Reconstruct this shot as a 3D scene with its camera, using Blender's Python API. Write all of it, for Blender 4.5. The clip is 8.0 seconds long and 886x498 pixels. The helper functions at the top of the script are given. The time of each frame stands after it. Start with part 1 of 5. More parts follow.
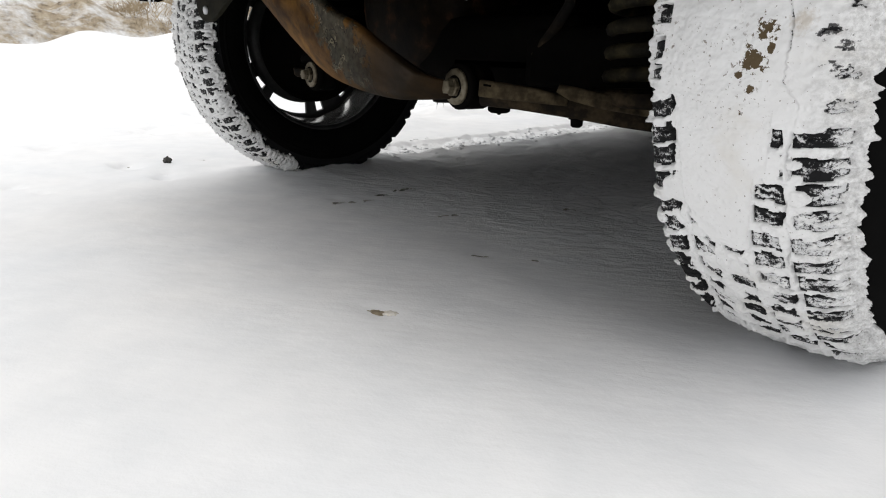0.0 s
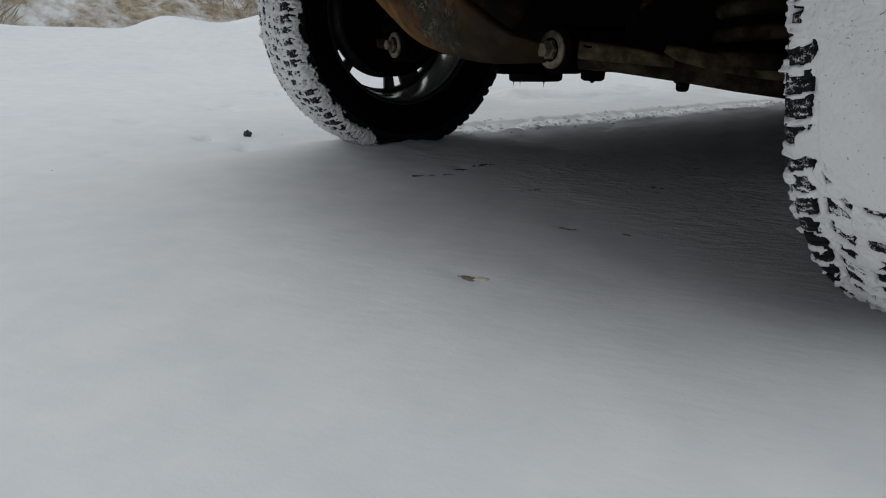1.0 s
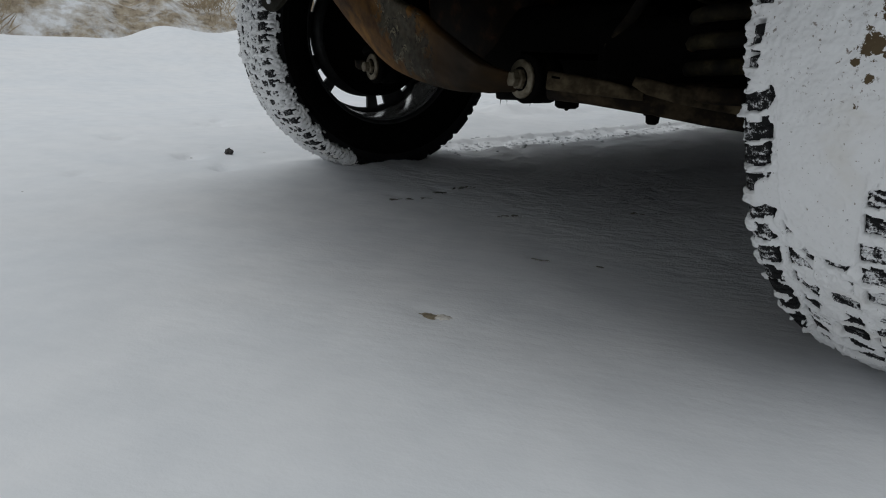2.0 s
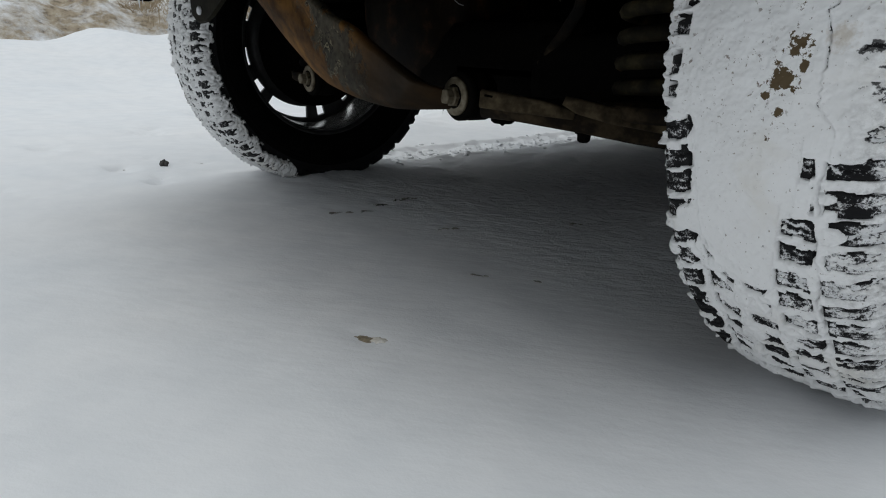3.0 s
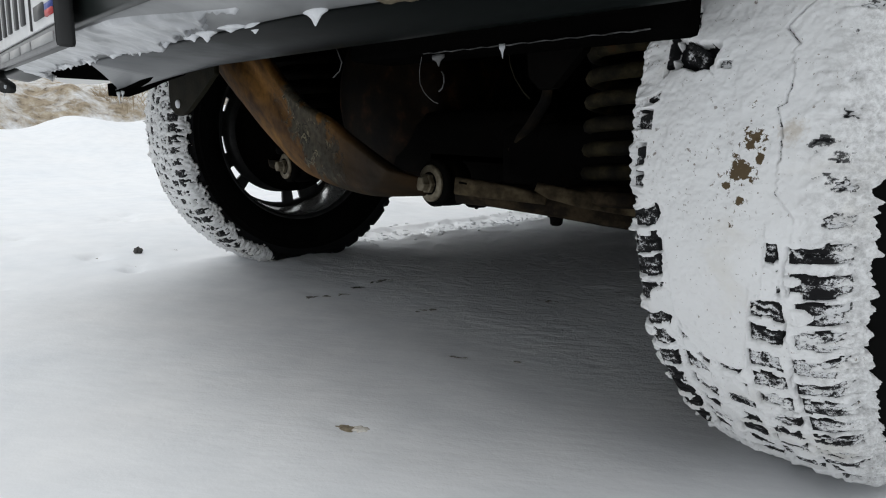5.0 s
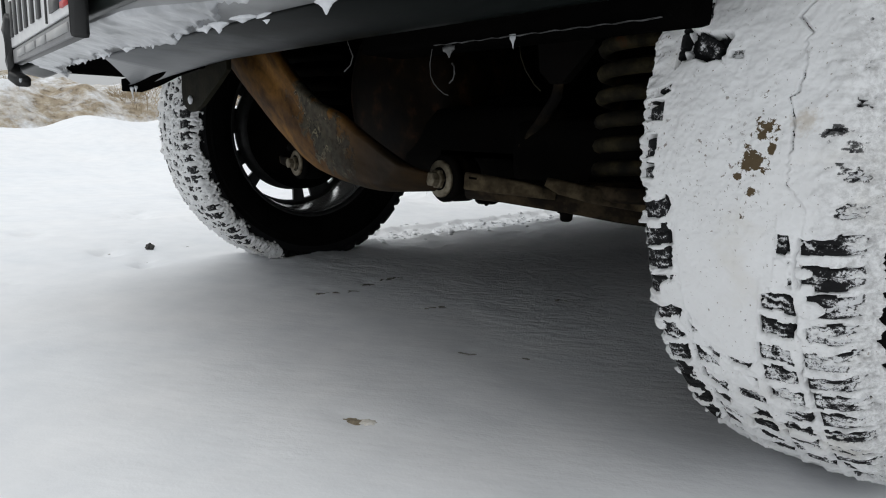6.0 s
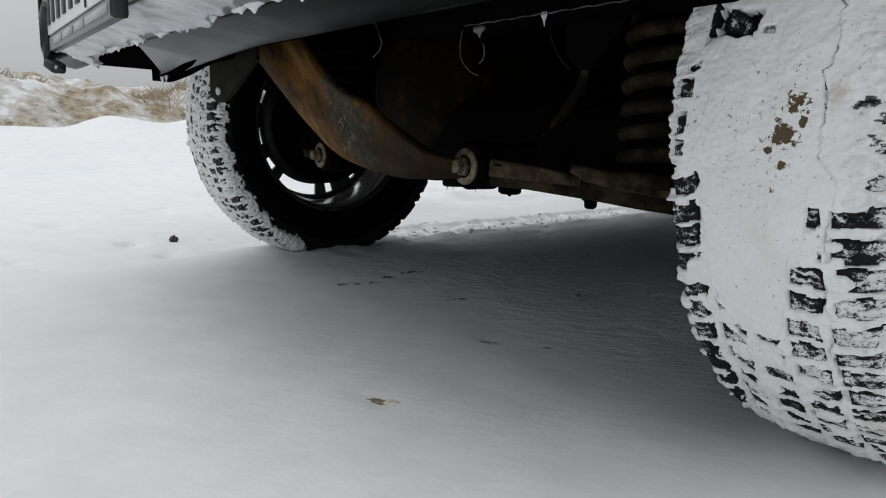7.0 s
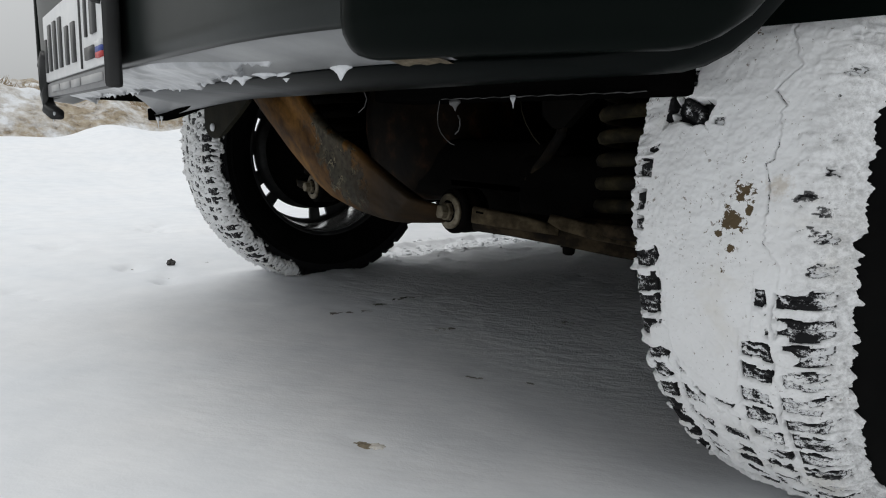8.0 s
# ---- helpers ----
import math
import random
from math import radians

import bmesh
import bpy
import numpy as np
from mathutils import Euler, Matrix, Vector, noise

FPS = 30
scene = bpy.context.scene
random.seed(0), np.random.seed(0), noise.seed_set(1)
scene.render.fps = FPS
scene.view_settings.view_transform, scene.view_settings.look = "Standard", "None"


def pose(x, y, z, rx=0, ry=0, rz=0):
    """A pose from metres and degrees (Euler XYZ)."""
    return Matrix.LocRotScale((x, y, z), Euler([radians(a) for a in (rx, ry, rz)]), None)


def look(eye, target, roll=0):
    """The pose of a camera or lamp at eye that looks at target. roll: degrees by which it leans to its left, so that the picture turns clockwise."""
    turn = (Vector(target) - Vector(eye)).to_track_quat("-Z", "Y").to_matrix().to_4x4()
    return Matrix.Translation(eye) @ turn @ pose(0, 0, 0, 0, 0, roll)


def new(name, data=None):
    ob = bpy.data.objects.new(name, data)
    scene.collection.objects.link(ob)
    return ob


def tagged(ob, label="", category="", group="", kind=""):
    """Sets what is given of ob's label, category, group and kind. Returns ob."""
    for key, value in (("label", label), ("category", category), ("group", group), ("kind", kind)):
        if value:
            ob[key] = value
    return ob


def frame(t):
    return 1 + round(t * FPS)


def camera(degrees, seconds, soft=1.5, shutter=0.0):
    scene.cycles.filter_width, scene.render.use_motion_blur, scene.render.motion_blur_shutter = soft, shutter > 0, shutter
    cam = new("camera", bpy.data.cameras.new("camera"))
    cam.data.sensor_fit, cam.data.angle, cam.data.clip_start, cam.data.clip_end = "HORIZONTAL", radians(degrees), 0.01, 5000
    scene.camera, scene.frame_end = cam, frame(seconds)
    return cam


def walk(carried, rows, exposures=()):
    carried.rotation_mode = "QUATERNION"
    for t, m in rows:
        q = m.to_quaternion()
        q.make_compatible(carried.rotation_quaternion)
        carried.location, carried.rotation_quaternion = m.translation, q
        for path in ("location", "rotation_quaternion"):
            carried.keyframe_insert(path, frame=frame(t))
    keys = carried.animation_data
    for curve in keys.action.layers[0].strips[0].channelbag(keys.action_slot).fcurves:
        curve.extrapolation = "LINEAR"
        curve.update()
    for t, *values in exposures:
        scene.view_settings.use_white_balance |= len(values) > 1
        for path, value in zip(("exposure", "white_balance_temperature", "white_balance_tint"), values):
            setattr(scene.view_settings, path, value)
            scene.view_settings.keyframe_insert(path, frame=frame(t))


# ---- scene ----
cam = camera(67.0, 8.0, soft=1.1)
PATH = [
    (0, (1.032, -1.017, 0.361), (-0.424, 0.228, -0.215), 1.3),
    (0.5, (0.997, -1.043, 0.328), (-0.551, 0.078, -0.259), 1.3),
    (1, (0.99, -1.044, 0.317), (-0.564, 0.058, -0.289), 1.5),
    (1.5, (0.979, -1.05, 0.31), (-0.606, 0.003, -0.305), 1.7),
    (2, (0.988, -0.981, 0.346), (-0.573, 0.127, -0.236), 1.9),
    (2.2, (0.98, -0.96, 0.356), (-0.544, 0.201, -0.22), 1.6),
    (3.3, (1.003, -0.955, 0.387), (-0.469, 0.271, -0.188), 2.1),
    (3.5, (1.013, -0.956, 0.4), (-0.465, 0.259, -0.183), 1.6),
    (4, (1.003, -0.955, 0.385), (-0.415, 0.325, -0.207), 1.4),
    (4.5, (0.998, -0.959, 0.385), (-0.44, 0.37, -0.02), 1.4),
    (4.7, (0.995, -0.967, 0.391), (-0.459, 0.354, 0.019), 1.0),
    (5.8, (0.99, -0.965, 0.361), (-0.497, 0.33, 0.025), 1.6),
    (6, (0.994, -0.966, 0.374), (-0.495, 0.324, 0.028), 1.4),
    (6.5, (0.982, -0.999, 0.364), (-0.541, 0.247, 0.008), 2.1),
    (7, (0.997, -0.984, 0.345), (-0.525, 0.272, 0.016), 2.0),
    (7.5, (1.002, -0.958, 0.35), (-0.478, 0.345, 0.016), 1.8),
    (7.8, (1.017, -0.962, 0.375), (-0.472, 0.328, 0.03), 2.2),
    (8, (1.032, -0.985, 0.42), (-0.489, 0.271, 0.091), 1.7),
]
EXPOSURES = [(0, 0.05, 6820, 10), (0.3, -0.17, 6700, 9), (0.6, -0.7, 6500, 8), (1, -0.96, 6380, 7), (1.5, -0.96, 6350, 7), (2, -0.96, 6350, 7), (2.2, -0.93, 6350, 7), (3.3, -0.62, 6390, 6), (3.5, -0.62, 6400, 6), (4.5, -0.6, 6430, 6), (4.7, -0.28, 6440, 7), (5.8, -0.21, 6480, 8), (6, -0.24, 6480, 8), (6.5, -0.24, 6520, 9), (7, -0.4, 6540, 8), (7.5, -0.43, 6520, 8), (8, -0.36, 6540, 8)]
walk(cam, [(t, look(eye, target, roll)) for t, eye, target, roll in PATH], EXPOSURES)

# ---- world and light: a white overcast winter sky ----
world = bpy.data.worlds.new("overcast")
scene.world = world
world.use_nodes = True
wn, wl = world.node_tree.nodes, world.node_tree.links
wn.clear()
sky = wn.new("ShaderNodeTexSky")
sky.sky_type, sky.sun_disc = "NISHITA", False
sky.sun_elevation, sky.sun_rotation = radians(35), radians(250)
sky.air_density, sky.dust_density = 1.0, 4.0
grey = wn.new("ShaderNodeHueSaturation")
grey.inputs["Saturation"].default_value = 0.15
cloud = wn.new("ShaderNodeMix")
cloud.data_type, cloud.blend_type = "RGBA", "MIX"
cloud.inputs[0].default_value = 0.8
cloud.inputs[7].default_value = (8.6, 8.85, 9.2, 1)
back = wn.new("ShaderNodeBackground")
back.inputs["Strength"].default_value = 0.10
wout = wn.new("ShaderNodeOutputWorld")
wl.new(sky.outputs[0], grey.inputs["Color"])
wl.new(grey.outputs[0], cloud.inputs[6])
# an overcast sky is brighter overhead than at the horizon
way = wn.new("ShaderNodeTexCoord")
split = wn.new("ShaderNodeSeparateXYZ")
lift = wn.new("ShaderNodeMapRange")
lift.inputs["From Min"].default_value, lift.inputs["From Max"].default_value = 0.0, 1.0
lift.inputs["To Min"].default_value, lift.inputs["To Max"].default_value = 0.064, 0.170
wl.new(way.outputs["Generated"], split.inputs[0])
wl.new(split.outputs["Z"], lift.inputs["Value"])
wl.new(lift.outputs["Result"], back.inputs["Strength"])
wl.new(cloud.outputs[2], back.inputs["Color"])
wl.new(back.outputs[0], wout.inputs["Surface"])
sun_data = bpy.data.lights.new("sun", "SUN")
sun_data.energy, sun_data.angle, sun_data.color = 0.7, radians(40), (1.0, 0.97, 0.93)
sun = new("sun", sun_data)
sun.matrix_world = look((-2.0, -5.0, 9), (0, 0, 0))


# ---- noise on arrays ----
def lattice(ix, iy, seed):
    n = (ix.astype(np.int64) * 374761393 + iy.astype(np.int64) * 668265263 + seed * 974634777) & 0xFFFFFFFF
    n = ((n ^ (n >> 13)) * 1274126177) & 0xFFFFFFFF
    n = (n ^ (n >> 16)) & 0xFFFFFFFF
    return n / 2147483648.0 - 1.0


def rough(x, y, seed=0):
    ix, iy = np.floor(x), np.floor(y)
    fx, fy = x - ix, y - iy
    fx, fy = fx * fx * (3 - 2 * fx), fy * fy * (3 - 2 * fy)
    a, b = lattice(ix, iy, seed), lattice(ix + 1, iy, seed)
    c, d = lattice(ix, iy + 1, seed), lattice(ix + 1, iy + 1, seed)
    return (a * (1 - fx) + b * fx) * (1 - fy) + (c * (1 - fx) + d * fx) * fy


def fbm(x, y, octaves=4, seed=0):
    total, amp = 0.0, 1.0
    for k in range(octaves):
        total = total + amp * rough(x * 2 ** k, y * 2 ** k, seed + 17 * k)
        amp *= 0.5
    return total


def step(a, b, x):
    t = np.clip((x - a) / (b - a), 0, 1)
    return t * t * (3 - 2 * t)


# ---- materials ----
def material(name, colour, rough_value=0.6, metal=0.0, specular=0.5):
    m = bpy.data.materials.new(name)
    m.use_nodes = True
    b = m.node_tree.nodes["Principled BSDF"]
    b.inputs["Base Color"].default_value = (*colour, 1)
    b.inputs["Roughness"].default_value = rough_value
    b.inputs["Metallic"].default_value = metal
    b.inputs["Specular IOR Level"].default_value = specular
    return m, m.node_tree.nodes, m.node_tree.links, b


def noise_node(n, l, scale, detail=6, rough_value=0.6, coords="Object"):
    c = n.new("ShaderNodeTexCoord")
    t = n.new("ShaderNodeTexNoise")
    t.inputs["Scale"].default_value = scale
    t.inputs["Detail"].default_value = detail
    t.inputs["Roughness"].default_value = rough_value
    l.new(c.outputs[coords], t.inputs["Vector"])
    return t


def ramp(n, l, source, stops):
    r = n.new("ShaderNodeValToRGB")
    e = r.color_ramp.elements
    while len(e) < len(stops):
        e.new(0.5)
    for k, (p, c) in enumerate(stops):
        e[k].position = p
        e[k].color = (*c, 1) if len(c) == 3 else c
    l.new(source, r.inputs["Fac"])
    return r


def bump(n, l, b, source, strength, distance):
    k = n.new("ShaderNodeBump")
    k.inputs["Strength"].default_value = strength
    k.inputs["Distance"].default_value = distance
    l.new(source, k.inputs["Height"])
    l.new(k.outputs["Normal"], b.inputs["Normal"])
    return k


def math_node(n, l, operation, a, b):
    k = n.new("ShaderNodeMath")
    k.operation = operation
    for socket, v in zip(k.inputs, (a, b)):
        if isinstance(v, (int, float)):
            socket.default_value = v
        else:
            l.new(v, socket)
    return k.outputs[0]


def mix_colour(n, l, factor, a, b, blend="MIX"):
    k = n.new("ShaderNodeMix")
    k.data_type, k.blend_type = "RGBA", blend
    for socket, v in ((k.inputs[0], factor), (k.inputs[6], a), (k.inputs[7], b)):
        if isinstance(v, (int, float)):
            socket.default_value = v
        elif isinstance(v, tuple):
            socket.default_value = (*v, 1)
        else:
            l.new(v, socket)
    return k.outputs[2]


def grained(name, stops, scale, rough_value, metal=0.0, bump_scale=80.0, bump_strength=0.4, distance=0.002, specular=0.5):
    m, n, l, b = material(name, stops[0][1], rough_value, metal, specular)
    t = noise_node(n, l, scale)
    l.new(ramp(n, l, t.outputs["Fac"], stops).outputs["Color"], b.inputs["Base Color"])
    g = noise_node(n, l, bump_scale, 5)
    bump(n, l, b, g.outputs["Fac"], bump_strength, distance)
    return m


def snow_material():
    m, n, l, b = material("fresh_snow", (0.86, 0.87, 0.89), 0.75, 0, 0.2)
    big = noise_node(n, l, 1.3, 4)
    col = ramp(n, l, big.outputs["Fac"], [(0.3, (0.82, 0.84, 0.87)), (0.7, (0.89, 0.89, 0.9))])
    fine, mid = noise_node(n, l, 240, 4), noise_node(n, l, 30, 5)
    patch = noise_node(n, l, 11, 5, 0.6)
    mottle = ramp(n, l, patch.outputs["Fac"], [(0.34, (0.94, 0.945, 0.95)), (0.62, (1, 1, 1))])
    l.new(mix_colour(n, l, 1.0, col.outputs["Color"], mottle.outputs["Color"], "MULTIPLY"), b.inputs["Base Color"])
    add = n.new("ShaderNodeMath")
    add.operation = "MULTIPLY_ADD"
    add.inputs[1].default_value = 1.6
    l.new(mid.outputs["Fac"], add.inputs[0])
    l.new(fine.outputs["Fac"], add.inputs[2])
    # wind ripples, drawn out along one way
    c = n.new("ShaderNodeTexCoord")
    mp = n.new("ShaderNodeMapping")
    mp.vector_type = "TEXTURE"
    mp.inputs["Rotation"].default_value = (0, 0, radians(38))
    mp.inputs["Scale"].default_value = (1 / 19, 1 / 58, 1 / 30)
    rip = n.new("ShaderNodeTexNoise")
    rip.inputs["Scale"].default_value, rip.inputs["Detail"].default_value = 1.0, 5
    l.new(c.outputs["Object"], mp.inputs["Vector"])
    l.new(mp.outputs["Vector"], rip.inputs["Vector"])
    k2 = n.new("ShaderNodeMath")
    k2.operation = "MULTIPLY_ADD"
    k2.inputs[1].default_value = 3.0
    l.new(rip.outputs["Fac"], k2.inputs[0])
    l.new(add.outputs[0], k2.inputs[2])
    # coarser, drip-pitted grain where the car kept the fresh snow off
    xyz = n.new("ShaderNodeSeparateXYZ")
    l.new(c.outputs["Object"], xyz.inputs[0])
    zones = []
    for axis, lo, hi in (("Y", -0.22, 0.40), ("X", -0.85, -0.35)):
        k = n.new("ShaderNodeMapRange")
        k.interpolation_type = "SMOOTHSTEP"
        k.inputs["From Min"].default_value, k.inputs["From Max"].default_value = lo, hi
        l.new(xyz.outputs[axis], k.inputs["Value"])
        zones.append(k.outputs["Result"])
    gain = n.new("ShaderNodeMath")
    gain.operation = "MULTIPLY"
    l.new(zones[0], gain.inputs[0])
    l.new(zones[1], gain.inputs[1])
    lift_ = n.new("ShaderNodeMath")
    lift_.operation = "MULTIPLY_ADD"
    lift_.inputs[1].default_value, lift_.inputs[2].default_value = 2.5, 0.09
    l.new(gain.outputs[0], lift_.inputs[0])
    high = n.new("ShaderNodeMath")
    high.operation = "MULTIPLY"
    l.new(k2.outputs[0], high.inputs[0])
    l.new(lift_.outputs[0], high.inputs[1])
    bump(n, l, b, high.outputs[0], 0.9, 0.0035)
    return m


SNOW = snow_material()


def rubber_material():
    """Black rubber with a stippled dusting of frost, as thick as the tread's own frost says."""
    m, n, l, b = material("tyre_rubber", (0.012, 0.012, 0.012), 0.8, 0, 0.25)
    big, fine, grit = noise_node(n, l, 160, 4), noise_node(n, l, 520, 4, 0.75), noise_node(n, l, 900, 3, 0.8)
    at = n.new("ShaderNodeAttribute")
    at.attribute_name = "frost"
    grain = math_node(n, l, "ADD", math_node(n, l, "MULTIPLY", fine.outputs["Fac"], 0.55), math_node(n, l, "MULTIPLY", big.outputs["Fac"], 0.45))
    cover = math_node(n, l, "ADD", grain, math_node(n, l, "MULTIPLY", math_node(n, l, "SUBTRACT", at.outputs["Fac"], 0.5), 0.42))
    col = ramp(n, l, cover, [(0.45, (0.006, 0.006, 0.007)), (0.49, (0.03, 0.03, 0.032)), (0.52, (0.28, 0.28, 0.285)), (0.57, (0.72, 0.725, 0.735))])
    l.new(col.outputs["Color"], b.inputs["Base Color"])
    bump(n, l, b, math_node(n, l, "ADD", cover, math_node(n, l, "MULTIPLY", grit.outputs["Fac"], 0.3)), 0.6, 0.0015)
    return m


RUBBER = rubber_material()
SIDEWALL = grained("sidewall_rubber", [(0.3, (0.003, 0.003, 0.003)), (0.75, (0.006, 0.006, 0.0058))], 12, 0.85, bump_scale=200, distance=0.0006, specular=0.03)
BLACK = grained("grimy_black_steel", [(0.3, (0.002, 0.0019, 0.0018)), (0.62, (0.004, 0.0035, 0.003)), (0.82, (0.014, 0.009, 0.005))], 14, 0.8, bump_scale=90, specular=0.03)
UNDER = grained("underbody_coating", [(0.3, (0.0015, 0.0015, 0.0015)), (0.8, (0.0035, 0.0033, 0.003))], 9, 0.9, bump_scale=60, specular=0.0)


def rust_material():
    """Orange-brown rust in long cloudy patches, with grey paint flaking off the bar's middle."""
    m, n, l, b = material("rusty_painted_steel", (0.1, 0.05, 0.02), 0.7, 0, 0.16)
    c = n.new("ShaderNodeTexCoord")
    along = n.new("ShaderNodeMapping")
    along.inputs["Location"].default_value = (0.07, 0, -0.38)
    l.new(c.outputs["Object"], along.inputs["Vector"])
    turn = n.new("ShaderNodeMapping")
    turn.inputs["Rotation"].default_value = (0, radians(-37.5), 0)
    l.new(along.outputs["Vector"], turn.inputs["Vector"])
    mp = n.new("ShaderNodeMapping")
    mp.inputs["Scale"].default_value = (7, 10, 24)
    l.new(turn.outputs["Vector"], mp.inputs["Vector"])
    streak = n.new("ShaderNodeTexNoise")
    streak.inputs["Scale"].default_value, streak.inputs["Detail"].default_value, streak.inputs["Roughness"].default_value, streak.inputs["Distortion"].default_value = 1.0, 6, 0.55, 0.6
    l.new(mp.outputs["Vector"], streak.inputs["Vector"])
    rust = ramp(n, l, streak.outputs["Fac"], [(0.30, (0.019, 0.010, 0.004)), (0.42, (0.056, 0.026, 0.007)), (0.52, (0.118, 0.056, 0.012)), (0.66, (0.205, 0.099, 0.021))]).outputs["Color"]
    spots = noise_node(n, l, 75, 6)
    rust = mix_colour(n, l, 0.75, rust, ramp(n, l, spots.outputs["Fac"], [(0.34, (0.62, 0.59, 0.57)), (0.55, (1, 1, 1))]).outputs["Color"], "MULTIPLY")
    # the painted patch: long and narrow, along the bar
    xyz = n.new("ShaderNodeSeparateXYZ")
    l.new(turn.outputs["Vector"], xyz.inputs[0])
    sq = lambda socket, k: math_node(n, l, "POWER", math_node(n, l, "ABSOLUTE", math_node(n, l, "MULTIPLY", socket, k), 0), 2.0)
    far_ = math_node(n, l, "ADD", sq(math_node(n, l, "SUBTRACT", xyz.outputs["X"], 0.02), 4.6), sq(xyz.outputs["Z"], 14.5))
    flake = noise_node(n, l, 34, 8, 0.68)
    left = math_node(n, l, "SUBTRACT", math_node(n, l, "ADD", math_node(n, l, "MULTIPLY", flake.outputs["Fac"], 1.5), math_node(n, l, "MULTIPLY", streak.outputs["Fac"], 0.4)), math_node(n, l, "MULTIPLY", far_, 0.75))
    paint = ramp(n, l, left, [(0.62, (0, 0, 0)), (0.74, (0.9, 0.9, 0.9))]).outputs["Color"]
    rim_ = ramp(n, l, left, [(0.72, (0, 0, 0)), (0.745, (1, 1, 1)), (0.77, (0, 0, 0))]).outputs["Color"]
    grey_ = ramp(n, l, spots.outputs["Fac"], [(0.35, (0.026, 0.025, 0.018)), (0.65, (0.070, 0.067, 0.050))]).outputs["Color"]
    col = mix_colour(n, l, paint, rust, grey_)
    chip = math_node(n, l, "MULTIPLY", rim_, math_node(n, l, "GREATER_THAN", noise_node(n, l, 38, 3).outputs["Fac"], 0.54))
    col = mix_colour(n, l, chip, col, (0.20, 0.18, 0.12))
    # long cracks in the paint, some with a pale lifted edge
    mc = n.new("ShaderNodeMapping")
    mc.inputs["Scale"].default_value = (10, 20, 46)
    l.new(turn.outputs["Vector"], mc.inputs["Vector"])
    bent = n.new("ShaderNodeVectorMath")
    bent.operation = "MULTIPLY_ADD"
    bent.inputs[1].default_value = (1.1, 1.1, 1.1)
    l.new(noise_node(n, l, 45, 4).outputs["Color"], bent.inputs[0])
    l.new(mc.outputs["Vector"], bent.inputs[2])
    cell = n.new("ShaderNodeTexVoronoi")
    cell.feature = "DISTANCE_TO_EDGE"
    cell.inputs["Scale"].default_value = 1.0
    l.new(bent.outputs[0], cell.inputs["Vector"])
    some = noise_node(n, l, 30, 2).outputs["Fac"]
    near_ = ramp(n, l, left, [(0.55, (0, 0, 0)), (0.70, (1, 1, 1))]).outputs["Color"]
    pale = ramp(n, l, cell.outputs["Distance"], [(0.022, (0, 0, 0)), (0.035, (1, 1, 1)), (0.075, (1, 1, 1)), (0.10, (0, 0, 0))]).outputs["Color"]
    dark_ = ramp(n, l, cell.outputs["Distance"], [(0.010, (1, 1, 1)), (0.030, (0, 0, 0))]).outputs["Color"]
    col = mix_colour(n, l, math_node(n, l, "MULTIPLY", near_, math_node(n, l, "MULTIPLY", pale, math_node(n, l, "GREATER_THAN", some, 0.59))), col, (0.21, 0.185, 0.12))
    col = mix_colour(n, l, math_node(n, l, "MULTIPLY", near_, math_node(n, l, "MULTIPLY", dark_, math_node(n, l, "GREATER_THAN", some, 0.46))), col, (0.006, 0.005, 0.004))
    # shade on the low end, put into the colour as a dark brown
    low_shade = n.new("ShaderNodeMapRange")
    low_shade.interpolation_type = "SMOOTHSTEP"
    low_shade.inputs["From Min"].default_value, low_shade.inputs["From Max"].default_value = 0.02, 0.17
    low_shade.inputs["To Max"].default_value = 0.88
    l.new(math_node(n, l, "ADD", xyz.outputs["X"], math_node(n, l, "MULTIPLY", math_node(n, l, "SUBTRACT", streak.outputs["Fac"], 0.5), 0.25)), low_shade.inputs["Value"])
    col = mix_colour(n, l, low_shade.outputs["Result"], col, (0.015, 0.010, 0.005))
    l.new(col, b.inputs["Base Color"])
    bump(n, l, b, math_node(n, l, "ADD", math_node(n, l, "MULTIPLY", spots.outputs["Fac"], 0.35), math_node(n, l, "MULTIPLY", paint, 0.4)), 0.6, 0.003)
    return m


RUST = rust_material()
MUDDY = grained("muddy_steel", [(0.38, (0.004, 0.0035, 0.003)), (0.52, (0.014, 0.010, 0.006)), (0.66, (0.05, 0.036, 0.02))], 22, 0.85, bump_scale=120, specular=0.12)
ZINC = grained("dull_zinc", [(0.32, (0.05, 0.036, 0.020)), (0.45, (0.13, 0.108, 0.070)), (0.7, (0.235, 0.205, 0.15))], 70, 0.5, 0.35, bump_scale=200, distance=0.0008)
DARK_ALLOY = grained("dark_wheel_paint", [(0.3, (0.02, 0.02, 0.02)), (0.7, (0.05, 0.05, 0.05))], 24, 0.45, 0.5, bump_scale=120, distance=0.0006)
ALLOY = grained("dirty_alloy", [(0.30, (0.16, 0.15, 0.14)), (0.40, (0.55, 0.55, 0.54)), (0.7, (0.74, 0.74, 0.73))], 70, 0.24, 0.75, bump_scale=120, distance=0.0006)
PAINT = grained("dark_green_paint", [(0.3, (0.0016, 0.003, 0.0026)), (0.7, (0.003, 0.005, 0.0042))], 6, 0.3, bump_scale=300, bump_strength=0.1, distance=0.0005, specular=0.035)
# same green as PAINT, lightened for the bright snow that the bumper face reflects
LIT_PAINT = grained("lit_dark_green_paint", [(0.3, (0.010, 0.013, 0.012)), (0.7, (0.022, 0.026, 0.025))], 7, 0.34, bump_scale=260, bump_strength=0.08, distance=0.0005, specular=0.2)
